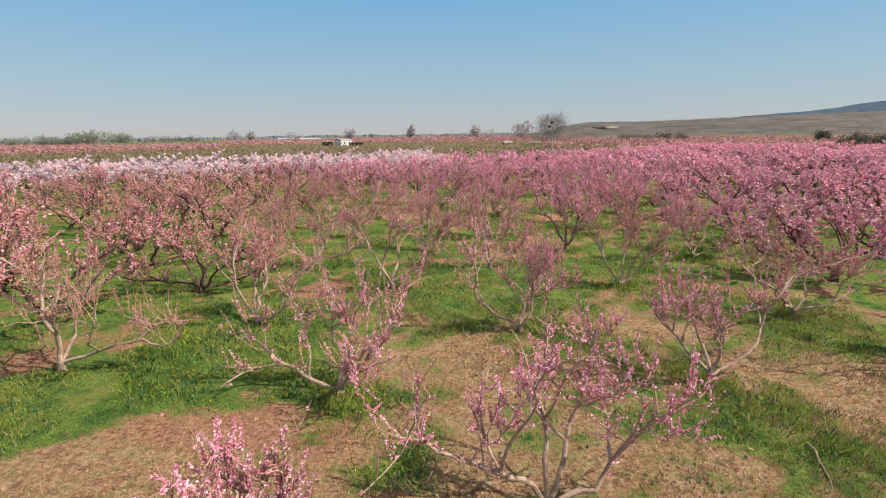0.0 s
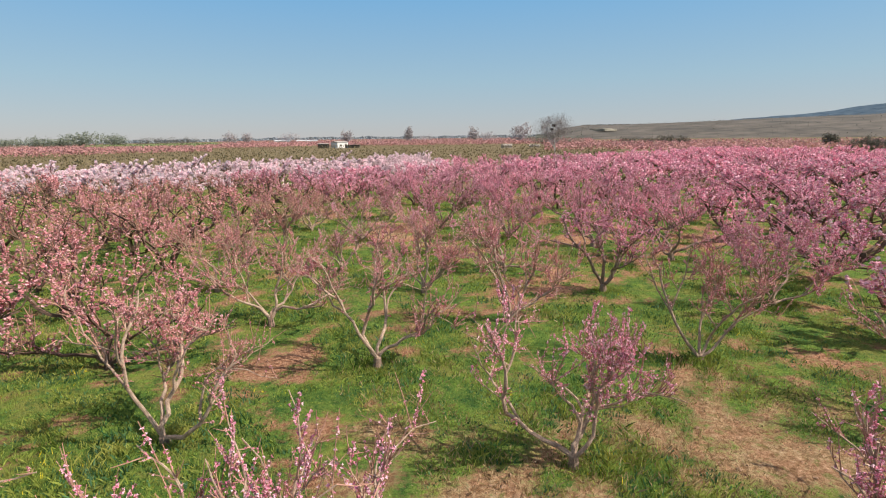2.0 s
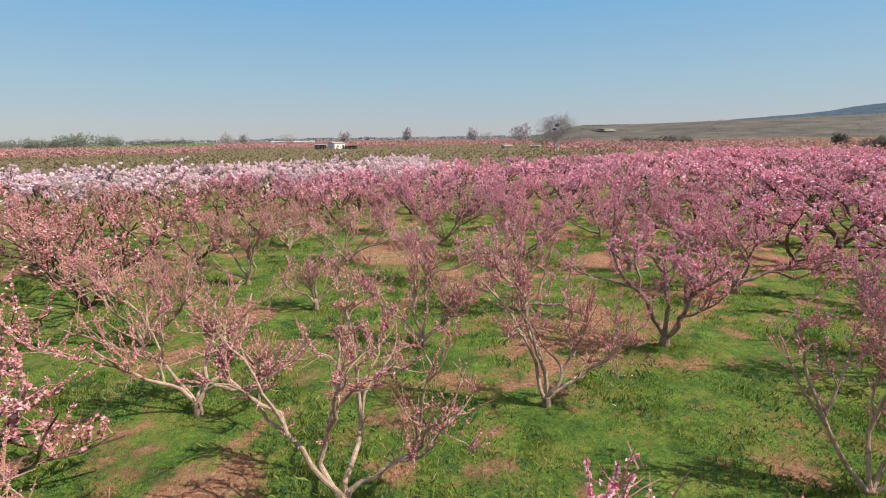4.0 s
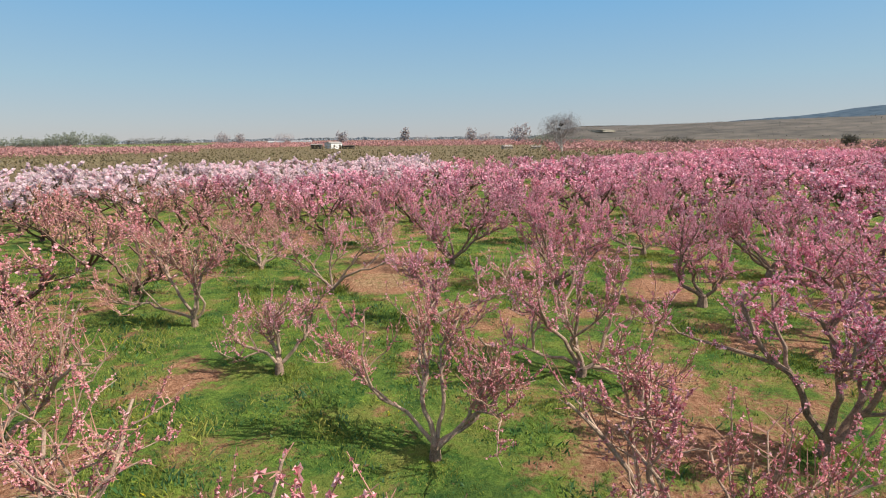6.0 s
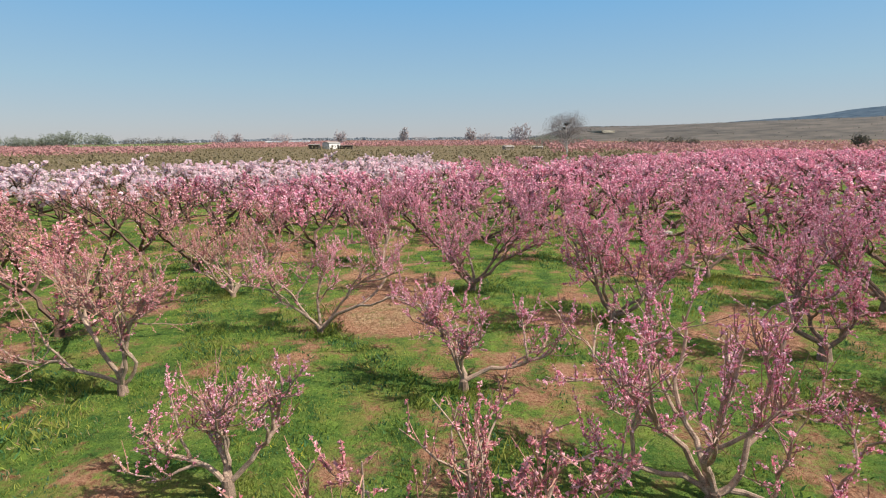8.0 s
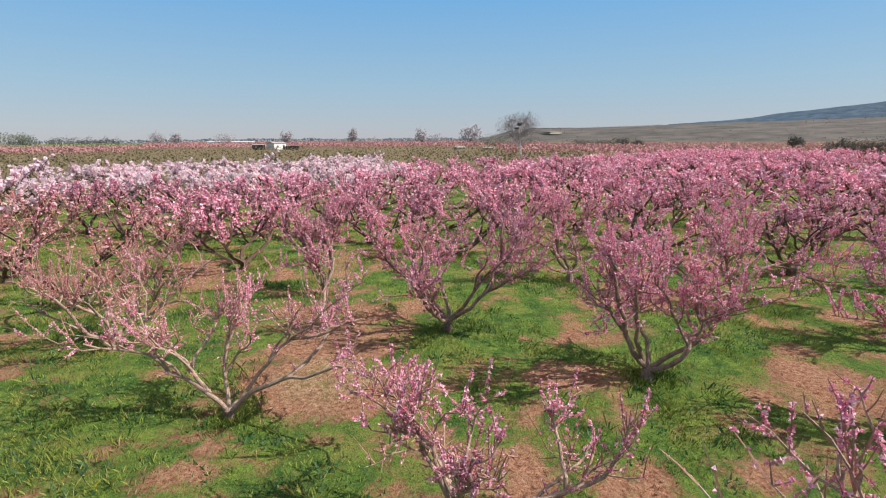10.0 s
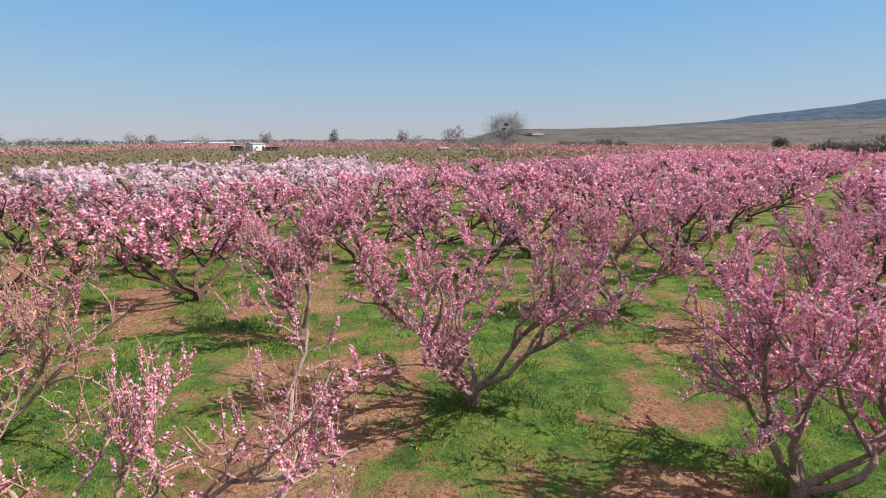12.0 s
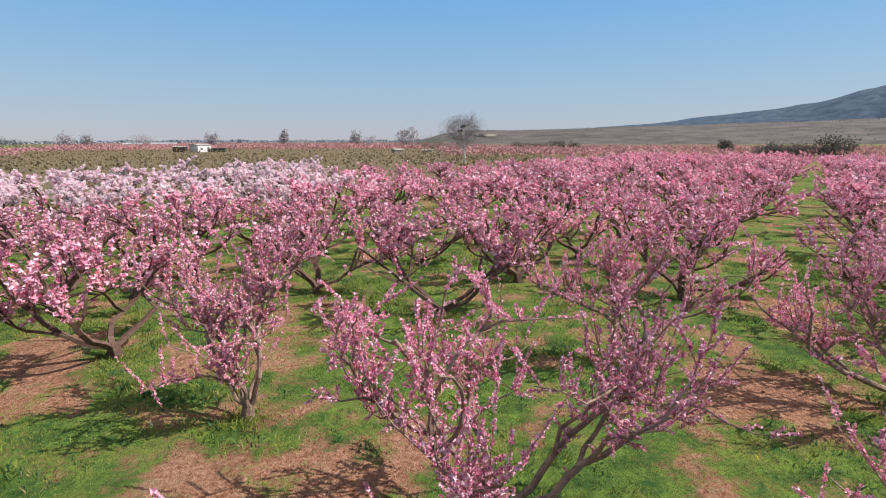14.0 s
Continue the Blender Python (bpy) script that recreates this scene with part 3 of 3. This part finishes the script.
def bare_tree(name, place, height, spread, seed, mat, twig, label, nests=0):
    """A leafless tree: trunk, boughs and a haze of fine twigs; nests in its top."""
    rng = random.Random(seed)
    ob = new(name)
    ob.location = place
    t, fine_t = Tubes(), Tubes()
    main = grow(rng, Vector((0, 0, -0.3)), Vector((0.03, 0, 1)), height * 0.8, 8, 0.2, 0.05)
    t.add(main, height * 0.022, height * 0.008, 7)
    for i in range(16):
        p, d = along(main, 0.25 + 0.75 * i / 16)
        az = rng.uniform(0, 6.28)
        bough = grow(rng, p, Vector((math.cos(az) * spread, math.sin(az) * spread, 0.9)), height * rng.uniform(0.22, 0.42), 5, 0.12, 0.14)
        t.add(bough, height * 0.008, height * 0.003, 5)
        for j in range(9):
            q, d2 = along(bough, rng.uniform(0.25, 1))
            sub = grow(rng, q, d2 + Vector((rng.gauss(0, 0.7), rng.gauss(0, 0.7), rng.gauss(0.2, 0.5))), height * rng.uniform(0.08, 0.18), 3, 0.08, 0.2)
            fine_t.add(sub, height * 0.0022, height * 0.001, 3)
            for m in range(5):
                q2, d3 = along(sub, rng.uniform(0.2, 1))
                fine_t.add(grow(rng, q2, d3 + Vector((rng.gauss(0, 0.7), rng.gauss(0, 0.7), rng.gauss(0.1, 0.6))), height * 0.07, 2, 0.05, 0.2), height * 0.0012, height * 0.0006, 3)
    mesh_object("trunk", t.v, t.f, mat, ob)
    mesh_object("twig_spray", fine_t.v, fine_t.f, twig, ob)
    return tagged(ob, label, "tree"), main


big, big_top = bare_tree("bare_tree", (26.5, 152, 0.17), 10.6, 1.5, 5, PALEBARK, GREYTWIG, "tall pale leafless tree with two large nests")
v, f = clump(np.random.default_rng(21), (-0.3, 0.6, 7.3), (4.8, 4.4, 3.3), 6800, 0.075)
tagged(mesh_object("crown", v, f, CROWN_TWIG, big, "haze of fine grey twigs"), kind="stuff")


def nest(place, r, seed):
    nrng = np.random.default_rng(seed)
    v, f = clump(nrng, (0, 0, 0), (r, r, r * 0.7), 160, r * 0.28)
    ob = mesh_object("bird_nest", v, f, NEST)
    ob.location = place
    return tagged(ob, "dark round nest of sticks in the pale bare tree", "nest", "nests in the bare tree")


tip = big_top[-1]
nest((26.5 + tip.x + 0.15, 152 + tip.y, tip.z + 0.1), 0.5, 2)
nest((26.5 + big_top[-2].x - 0.6, 152 + big_top[-2].y, big_top[-2].z + 0.1), 0.42, 3)


# ---------------------------------------------------------------- buildings far off
def box(bm, lo, hi):
    g = bmesh.ops.create_cube(bm, size=1)["verts"]
    for q in g:
        q.co = Vector([lo[i] + (hi[i] - lo[i]) * (q.co[i] + 0.5) for i in range(3)])


def gable(bm, lo, hi, ridge, over=0.3):
    """A pitched roof with its ridge along x."""
    x0, x1, y0, y1, z = lo[0] - over, hi[0] + over, lo[1] - over, hi[1] + over, hi[2]
    m = (y0 + y1) / 2
    p = [bm.verts.new(q) for q in ((x0, y0, z), (x1, y0, z), (x1, y1, z), (x0, y1, z), (x0, m, z + ridge), (x1, m, z + ridge))]
    for q in ((0, 1, 5, 4), (2, 3, 4, 5), (0, 4, 3), (1, 2, 5), (3, 2, 1, 0)):
        bm.faces.new([p[i] for i in q])


def hut(name, place, size, ridge, wall, roof, label, turn=0.0, openings=()):
    ob = new(name)
    ob.location, ob.rotation_euler = (*place, rise(*place)), (0, 0, radians(turn))
    sx, sy, sz = size
    bm = bmesh.new()
    box(bm, (-sx / 2, -sy / 2, -0.1), (sx / 2, sy / 2, sz))
    part("wall", bm, wall, ob)
    bm = bmesh.new()
    gable(bm, (-sx / 2, -sy / 2, 0), (sx / 2, sy / 2, sz), ridge)
    part("roof", bm, roof, ob)
    for kind, x, z0, w2, h in openings:
        bm = bmesh.new()
        box(bm, (x - w2 / 2, -sy / 2 - 0.06, z0), (x + w2 / 2, -sy / 2 + 0.02, z0 + h))
        part(kind, bm, DARKWOOD, ob)
    return tagged(ob, label, "building")


hut("farm_house", (-60.5, 294), (7.0, 5.5, 3.0), 0.7, WHITEWASH, ROOF, "small whitewashed farm house with a low roof", 50, (("door", 2.0, 0, 1.1, 2.1), ("window", -1.5, 1.0, 1.0, 0.9)))
hut("timber_shed", (-68.5, 292), (5.0, 4, 2.3), 0.3, DARKWOOD, ROOF, "dark timber shed beside the white house", 0)
hut("timber_shed", (-53.0, 295), (6.0, 3, 1.6), 0.2, DARKWOOD, DARKWOOD, "low dark lean-to beside the white house", 0)
hut("barn", (-150, 560), (20, 10, 2.7), 0.6, WHITEWASH, TIN, "long low barn with a pale sheet roof", 12)
hut("barn", (-180, 575), (16, 10, 2.7), 0.6, WHITEWASH, TIN, "long low barn with a pale sheet roof", 12)
hut("field_shed", (24.0, 258), (4.0, 3.0, 1.2), 0.6, STONE, ROOF, "small field shed with a grey roof", 20)
hut("field_shed", (38.0, 266), (4.5, 3.0, 0.9), 0.4, STONE, ROOF, "small field shed with a grey roof", -15)


def rounded_lump(name, place, radii, mat, label, category, seed):
    """A worn stone or bank: a rounded block with an uneven face."""
    bm = bmesh.new()
    bmesh.ops.create_icosphere(bm, subdivisions=3, radius=1)
    for q in bm.verts:
        k = 1 + 0.22 * noise.noise(q.co * 1.7 + Vector((seed, 0, 0)))
        c = Vector([math.copysign(abs(t) ** 0.6, t) for t in q.co]) * k
        q.co = Vector((c.x * radii[0], c.y * radii[1], c.z * radii[2]))
    me = bpy.data.meshes.new(name)
    bm.to_mesh(me)
    bm.free()
    me.materials.append(mat)
    ob = new(name, me)
    ob.location = place
    return tagged(ob, label, category)


bank = place_at(15.0, 900)
rounded_lump("earth_cut", (bank.x, bank.y, 15.3), (17, 40, 2.6), PALE_EARTH, "pale bare earth cut into the slope", "bank", 3)
rounded_lump("stone_slab", (9.2, 50.2, 0.1), (0.36, 0.24, 0.1), STONE, "pale flat stone slab under a peach tree", "stone", 8)

rng = random.Random(5)
t = Tubes()
t.add(grow(rng, Vector((5.72, 12.2, 0.03)), Vector((0.0, -1, 0.05)), 1.15, 5, 0.0, 0.12), 0.025, 0.012, 6)
tagged(mesh_object("fallen_branch", t.v, t.f, BARK), "bare pruned branch lying on dry grass", "branch")


# ---------------------------------------------------------------- orchard rows further off
def lattice(imin, imax, jmin, jmax):
    for i in range(imin, imax):
        for j in range(jmin, jmax):
            p = P0 + VA * i + VC * j
            yield p.x, p.y


rng = random.Random(11)
near_set = [Vector(t) for t in TRUNKS]
sites = []
for x, y in lattice(-40, 45, -40, 40):
    x, y = x + rng.uniform(-0.35, 0.35), y + rng.uniform(-0.35, 0.35)
    s, row = beyond(x, y), 0.72 * x + 0.69 * y
    if x < -6:     # the first rows stand closer together
        k = 1.7 if 0.5 < row < 3.5 else 1.2 if 5.5 < row < 8 else 0.6 if 10 < row < 13 else 0.0
        x, y = x + k, y + k
    if x > 8.5 and 22 < s < 32:     # the two rows stand a little back from the grass lane
        x, y = (x + 0.7, y - 0.72) if s < 27 else (x - 0.25, y + 0.26)
    if y < 8 or (y < 14 and abs(x) < 10) or s > 77 or (s > 59 and x > -2.3) or math.hypot(x + 1, y - 22) > 135:
        continue
    if abs(x) > (y - 2) * 1.35 + 6 or min((Vector((x, y)) - q).length for q in near_set) < 2.3:
        continue
    sites.append((x, y))
sites.sort(key=lambda p: math.hypot(p[0] + 1, max(0, p[1] - 36, 14 - p[1])))

def models(seed, height, full, petals, label, count, detail):
    return [small_tree(seed + i, height, full, petals, label, detail) for i in range(count)]


KINDS = {"pale": (2.9, 1.0, PETAL_WHITE, PALE), "pink": (2.85, 0.97, PETAL_PINK, PINK), "salmon": (2.95, 0.34, PETAL_SALMON, SALMON)}
close = {k: models(300 + 20 * i, *KINDS[k], 5, 1) for i, k in enumerate(KINDS)}
distant = {k: models(400 + 20 * i, *KINDS[k], 4, 0) for i, k in enumerate(KINDS)}
used, rest = set(), []
for k, (x, y) in enumerate(sites):
    what = "pale" if beyond(x, y) > 52.5 and x < -2.3 else "pink" if bloom(x, y) > rng.uniform(0.2, 0.6) else "salmon"
    m = rng.choice((close if k < 64 else distant)[what])
    turn, size = rng.uniform(-50, 50), rng.uniform(0.88, 1.12)
    if k >= 258:
        rest.append((x, y, m, turn, size, what))
        continue
    if m in used:
        ob = copy_thing(m, pose(x, y, 0, 0, 0, turn))
    else:
        ob, m.matrix_basis = m, pose(x, y, 0, 0, 0, turn)
        used.add(m)
    ob.scale = (size * 1.32, size * 1.32, size)

# the rows past those, one mass of wood and one of flowers by kind
def merged(name, what, index, mat, label):
    V, F, off = [], [], 0
    for x, y, m, turn, size, kind in rest:
        if kind != what:
            continue
        me = next(o for o in m.children if o.name.startswith(index)).data
        co = np.empty(len(me.vertices) * 3, np.float32)
        me.vertices.foreach_get("co", co)
        c, s = math.cos(radians(turn)), math.sin(radians(turn))
        V.append(co.reshape(-1, 3) @ np.array(((c * 1.32, s * 1.32, 0), (-s * 1.32, c * 1.32, 0), (0, 0, 1))) * size + np.array((x, y, 0)))
        F += [tuple(i + off for i in p.vertices) for p in me.polygons]
        off += len(me.vertices)
    if V:
        tagged(mesh_object(name, np.concatenate(V).tolist(), F, mat), label, "orchard", kind="stuff")


for what, (_, _, mat, _) in KINDS.items():
    merged("orchard_blossom", what, "crown", mat, "far orchard rows in " + what + " blossom")
    merged("orchard_wood", what, "trunk", FAR_SHADED_BARK, "dark trunks and limbs of the far orchard rows")
    merged("orchard_twigs", what, "twig_spray", TWIG, "reddish shoots of the far orchard rows")
for m in [q for level in (close, distant) for group in level.values() for q in group]:
    if m not in used:
        for o in (*m.children, m):
            bpy.data.objects.remove(o)

# flowering orchards across the plain
nrng = np.random.default_rng(4)
def far_orchard(count, b0, b1, d0, d1, mat, label, size=0.7):
    bg, u = nrng.uniform(b0, b1, count), nrng.uniform(0, 1, count)
    d = 1 / (1 / d0 + (1 / d1 - 1 / d0) * u)
    c = np.stack([d * np.sin(np.radians(bg)), d * np.cos(np.radians(bg)), nrng.uniform(0.7, 2.2, count)], 1)
    c[:, 2] += [rise(x, y) for x, y in c[:, :2]]
    v, f = flecks(nrng, c, nrng.normal(0, 0.6, (count, 3)) + np.array((0.3, -0.4, 0.7)), size)
    tagged(mesh_object("far_orchard", v, f, mat), label, "orchard", kind="stuff")


far_orchard(9000, -48, -33, 235, 1100, FAR_PINK, "dusty pink orchards across the plain", 0.5)
far_orchard(3500, -33, -23.5, 240, 400, FAR_PINK, "dusty pink orchards across the plain", 0.42)
far_orchard(18000, -23.5, 14, 330, 1100, FAR_PINK, "dusty pink orchards across the plain", 0.55)
far_orchard(5000, -34, -23, 410, 640, FAR_MEADOW, "green meadow strip on the plain", 0.6)
far_orchard(8000, 9, 60, 185, 420, FAR_PINK, "dusty pink orchards below the slope", 0.55)
far_orchard(11000, -48, 16, 112, 330, FAR_FALLOW, "olive-brown fallow field with dry weeds", 0.22)

# woods tinted close to the low sky, so their colour carries the haze
WOODS = leaf_material("haze_blue_woods", (0.30, 0.34, 0.38), (0.36, 0.39, 0.42))
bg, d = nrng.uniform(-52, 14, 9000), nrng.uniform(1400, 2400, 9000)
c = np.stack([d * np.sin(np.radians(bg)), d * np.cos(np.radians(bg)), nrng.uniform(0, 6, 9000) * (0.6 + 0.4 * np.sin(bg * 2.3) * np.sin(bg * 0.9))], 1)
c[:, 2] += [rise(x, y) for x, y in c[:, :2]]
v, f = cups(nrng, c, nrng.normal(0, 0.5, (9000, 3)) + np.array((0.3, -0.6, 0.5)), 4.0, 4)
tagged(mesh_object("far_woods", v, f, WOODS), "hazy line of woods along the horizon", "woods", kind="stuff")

bg, d = nrng.uniform(13.2, 17.6, 1500), nrng.uniform(1200, 1275, 1500)
c = np.stack([d * np.sin(np.radians(bg)), d * np.cos(np.radians(bg)), 26.5 + nrng.uniform(0, 3.5, 1500)], 1)
v, f = cups(nrng, c, nrng.normal(0, 0.5, (1500, 3)) + np.array((0.3, -0.6, 0.5)), 1.6, 4)
tagged(mesh_object("hilltop_wood", v, f, FAR_DARK), "dark flat wood along the top of the slope", "woods", kind="stuff")

# ---------------------------------------------------------------- trees beside the flight
standing = set()
FULLER = {0: 0.55, 1: 0.42, 2: 0.42, 3: 0.4, 5: 0.36, 13: 0.85, 16: 0.5, 17: 0.3, 20: 0.55, 22: 0.38}     # trees further out than their neighbours


def near_tree(k, *limbs_given):
    """The tree at trunk k. Its limbs, where told: bearing, rise, length."""
    x, y = TRUNKS[k]
    f, r = bloom(x, y), random.Random(900 + k)
    start = (0.24 if x > -6.5 else 0.15) + 0.16 * max(0.0, min(1.0, (y - 18) / 8))     # the flowers open further in
    standing.add(k)
    full = FULLER.get(k, start + (0.96 - start) * f)
    pink = f > 0.4 or k < 4 or k in FULLER
    peach_tree(700 + k, (x, y), r.uniform(2.8, 3.1) + 0.25 * f, full, PETAL_PINK if pink else PETAL_SALMON, PINK if full > 0.7 else HALF if k in FULLER else SALMON, limbs_given)


near_tree(0, (275, 50, 1.1), (330, 68, 1.15), (60, 62, 1.1), (110, 45, 1.2))
near_tree(1, (270, 41, 2.2), (324, 76, 2.1), (66, 69, 2.1), (95, 28, 2.4))
near_tree(2, (270, 39, 2.2), (22, 65, 1.5), (75, 51, 1.9), (121, 44, 1.4))
near_tree(3, (287, 58, 1.9), (3, 55, 1.4), (81, 26, 3.6), (130, 75, 1.2))
near_tree(4, (296, 64, 2.6), (270, 87, 1.6), (32, 60, 1.9), (95, 30, 2.7))
near_tree(5, (276, 44, 2.7), (339, 71, 1.6), (67, 72, 1.6), (98, 45, 2.0))
near_tree(6, (270, 50, 2.5), (314, 65, 2.0), (65, 69, 2.0), (96, 40, 2.3))
near_tree(8, (279, 59, 2.6), (225, 78, 2.1), (35, 69, 2.7), (86, 43, 2.1))
near_tree(9, (274, 54, 2.5), (35, 71, 1.9), (86, 49, 2.1), (100, 34, 2.1))
near_tree(11, (281, 65, 2.5), (0, 71, 2.4), (90, 56, 1.6), (80, 40, 2.2))
near_tree(13, (285, 55, 2.5), (320, 65, 2.1), (75, 50, 2.1), (100, 36, 2.3))
near_tree(15, (278, 49, 2.1), (307, 61, 1.8), (334, 80, 1.9), (70, 59, 1.55), (99, 47, 1.8))
near_tree(16, (276, 33, 2.5), (293, 54, 2.2), (334, 61, 2.1), (47, 82, 2.1), (81, 38, 2.4), (100, 26, 2.0))
near_tree(17, (277, 54, 1.2), (322, 61, 1.15), (80, 50, 1.45), (20, 70, 1.1))
near_tree(19, (275, 26, 2.7), (297, 54, 2.3), (142, 82, 1.9), (56, 59, 2.1), (87, 41, 2.4))
near_tree(20, (279, 42, 1.5), (332, 62, 1.35), (127, 68, 1.2), (81, 39, 2.0))
near_tree(21, (282, 49, 2.2), (346, 60, 1.6), (84, 43, 1.2))
near_tree(22, (273, 37, 2.5), (294, 58, 1.8), (3, 65, 1.7), (90, 53, 2.4), (66, 60, 3.2))
near_tree(23, (290, 62, 2.4), (250, 63, 1.9), (45, 66, 1.7), (83, 45, 2.3), (97, 34, 2.0))
near_tree(25, (279, 44, 2.9), (305, 56, 2.3), (17, 69, 1.9), (75, 48, 2.4), (95, 32, 2.7), (226, 53, 1.4))
near_tree(27, (281, 50, 2.3), (300, 62, 1.9), (358, 72, 2.1), (74, 55, 2.3), (221, 59, 1.0))
for k, (x, y) in enumerate(TRUNKS):
    if k in standing:
        continue
    if y < 46.5:
        near_tree(k)
    else:
        m = close["pink"][k % 5]
        ob = copy_thing(m, pose(x, y, 0, 0, 0, 25 * math.sin(k * 7)))
        ob.scale = (1.35, 1.35, 1.08)


# ---------------------------------------------------------------- grass and herbs
cg = np.array(cov).reshape(len(gy), len(gx))
sg = np.array(strw).reshape(len(gy), len(gx))
zg = np.array([v[2] for v in verts]).reshape(len(gy), len(gx))
ax, ay = np.array(gx), np.array(gy)


def sample(grid, x, y):
    i, j = np.clip(np.searchsorted(ax, x) - 1, 0, len(ax) - 2), np.clip(np.searchsorted(ay, y) - 1, 0, len(ay) - 2)
    u, v = (x - ax[i]) / (ax[i + 1] - ax[i]), (y - ay[j]) / (ay[j + 1] - ay[j])
    return grid[j, i] * (1 - u) * (1 - v) + grid[j, i + 1] * u * (1 - v) + grid[j + 1, i] * (1 - u) * v + grid[j + 1, i + 1] * u * v


def waves(x, y, k):
    return np.sin(x * 1.3 + k) * np.sin(y * 1.1 + 2 * k) + 0.6 * np.sin(x * 2.9 + y * 1.7 + k)


def blades(name, mat, count, label, wants, height, width, tuft, seed, spread=0.05, spots=()):
    nr = np.random.default_rng(seed)
    y = 7 + 50 * nr.uniform(0, 1, count * 4) ** 1.3
    x = nr.uniform(-1, 1, count * 4) * np.minimum(18, 8 + 0.3 * (y - 7)) - 0.03 * y
    keep = np.flatnonzero(wants(sample(cg, x, y), sample(sg, x, y), x, y, nr.random(len(x))))[:count]
    x, y = x[keep], y[keep]
    if spots:     # tufts left standing round the trunks
        p = np.repeat(np.array(spots), 60, 0) + nr.normal(0, 0.24, (60 * len(spots), 2))
        x, y = np.concatenate([x, p[:, 0]]), np.concatenate([y, p[:, 1]])
    x, y = np.repeat(x, tuft), np.repeat(y, tuft)
    k = len(x)
    x, y = x + nr.normal(0, spread, k), y + nr.normal(0, spread, k)
    z = sample(zg, x, y) - 0.01
    an, h = nr.uniform(0, 6.28, k), height * nr.uniform(0.5, 1.4, k) * np.clip(1 + 0.6 * waves(x * 0.6, y * 0.6, 3) + 0.35 * waves(x * 1.7, y * 1.7, 5), 0.3, 1.6)
    dx, dy = np.cos(an) * width, np.sin(an) * width
    lx, ly = nr.normal(0, 0.45, k) * h, nr.normal(0, 0.45, k) * h
    V = np.stack([np.stack(q, 1) for q in ((x - dx, y - dy, z), (x + dx, y + dy, z), (x + lx * 0.4 + dx * 0.8, y + ly * 0.4 + dy * 0.8, z + h * 0.6), (x + lx, y + ly, z + h))], 1).reshape(-1, 3)
    o = np.arange(k)[:, None] * 4
    F = np.concatenate([np.concatenate([o, o + 1, o + 2], 1)[:, None], np.concatenate([o, o + 2, o + 3], 1)[:, None]], 1).reshape(-1, 3)
    tagged(mesh_object(name, V.tolist(), F.tolist(), mat), label, "grass", kind="stuff")


blades("grass", GRASS, 58000, "fresh green spring grass in patches", lambda g, s, x, y, u: g > 0.26 + 0.62 * u, 0.066, 0.007, 3, 1, 0.08, TRUNKS)
blades("trunk_grass", GRASS, 1, "taller weeds left standing round the trunks", lambda g, s, x, y, u: g > 5, 0.085, 0.006, 5, 9, 0.1, TRUNKS)
blades("herbs", HERB, 12000, "low broad-leaved weeds among the grass", lambda g, s, x, y, u: g + 0.2 * waves(x, y, 1) > 0.5 + 0.5 * u, 0.04, 0.014, 3, 2, 0.08)
blades("grass_clumps", GRASS, 2600, "taller clumps of spring grass", lambda g, s, x, y, u: g + 0.25 * waves(x, y, 2) > 0.45 + 0.5 * u, 0.11, 0.008, 16, 7, 0.12)
blades("weed_clumps", HERB, 2600, "dark rosettes of broad-leaved weeds", lambda g, s, x, y, u: g + 0.3 * waves(x * 0.7, y * 0.7, 6) > 0.42 + 0.5 * u, 0.075, 0.017, 12, 8, 0.13)
blades("dry_grass", STRAW, 16000, "dry straw-coloured grass on bare soil", lambda g, s, x, y, u: s > 0.22 + 0.8 * u, 0.08, 0.007, 3, 3, 0.08)
blades("yellow_flowers", YELLOW, 2600, "tiny yellow wild flowers in the grass", lambda g, s, x, y, u: (waves(x, y, 4) > 0.9) & (g > 0.5), 0.06, 0.008, 2, 4, 0.1)

nr = np.random.default_rng(15)
count = 14000
y = 7 + 45 * nr.uniform(0, 1, count) ** 1.2
x = nr.uniform(-1, 1, count) * np.minimum(16, 8 + 0.3 * (y - 7))
keep = sample(cg, x, y) < 0.34 + 0.15 * nr.random(count)
x, y = x[keep], y[keep]
r = nr.uniform(0.01, 0.026, len(x)) * (1 + nr.random(len(x)) ** 4)
c = np.stack([x, y, sample(zg, x, y) + r * 0.2], 1)
six = np.array(((1, 0, 0), (0, 1, 0), (-1, 0, 0), (0, -1, 0), (0, 0, 0.8), (0, 0, -0.6)))
V = (c[:, None] + (six[None] + nr.normal(0, 0.28, (len(x), 6, 3))) * r[:, None, None]).reshape(-1, 3)
o = (np.arange(len(x)) * 6)[:, None, None]
F = (o + np.array(((0, 1, 4), (1, 2, 4), (2, 3, 4), (3, 0, 4), (1, 0, 5), (2, 1, 5), (3, 2, 5), (0, 3, 5)))[None]).reshape(-1, 3)
tagged(mesh_object("soil_clods", V.tolist(), F.tolist(), CLOD), "crumbled reddish soil clods on bare patches", "soil", kind="stuff")
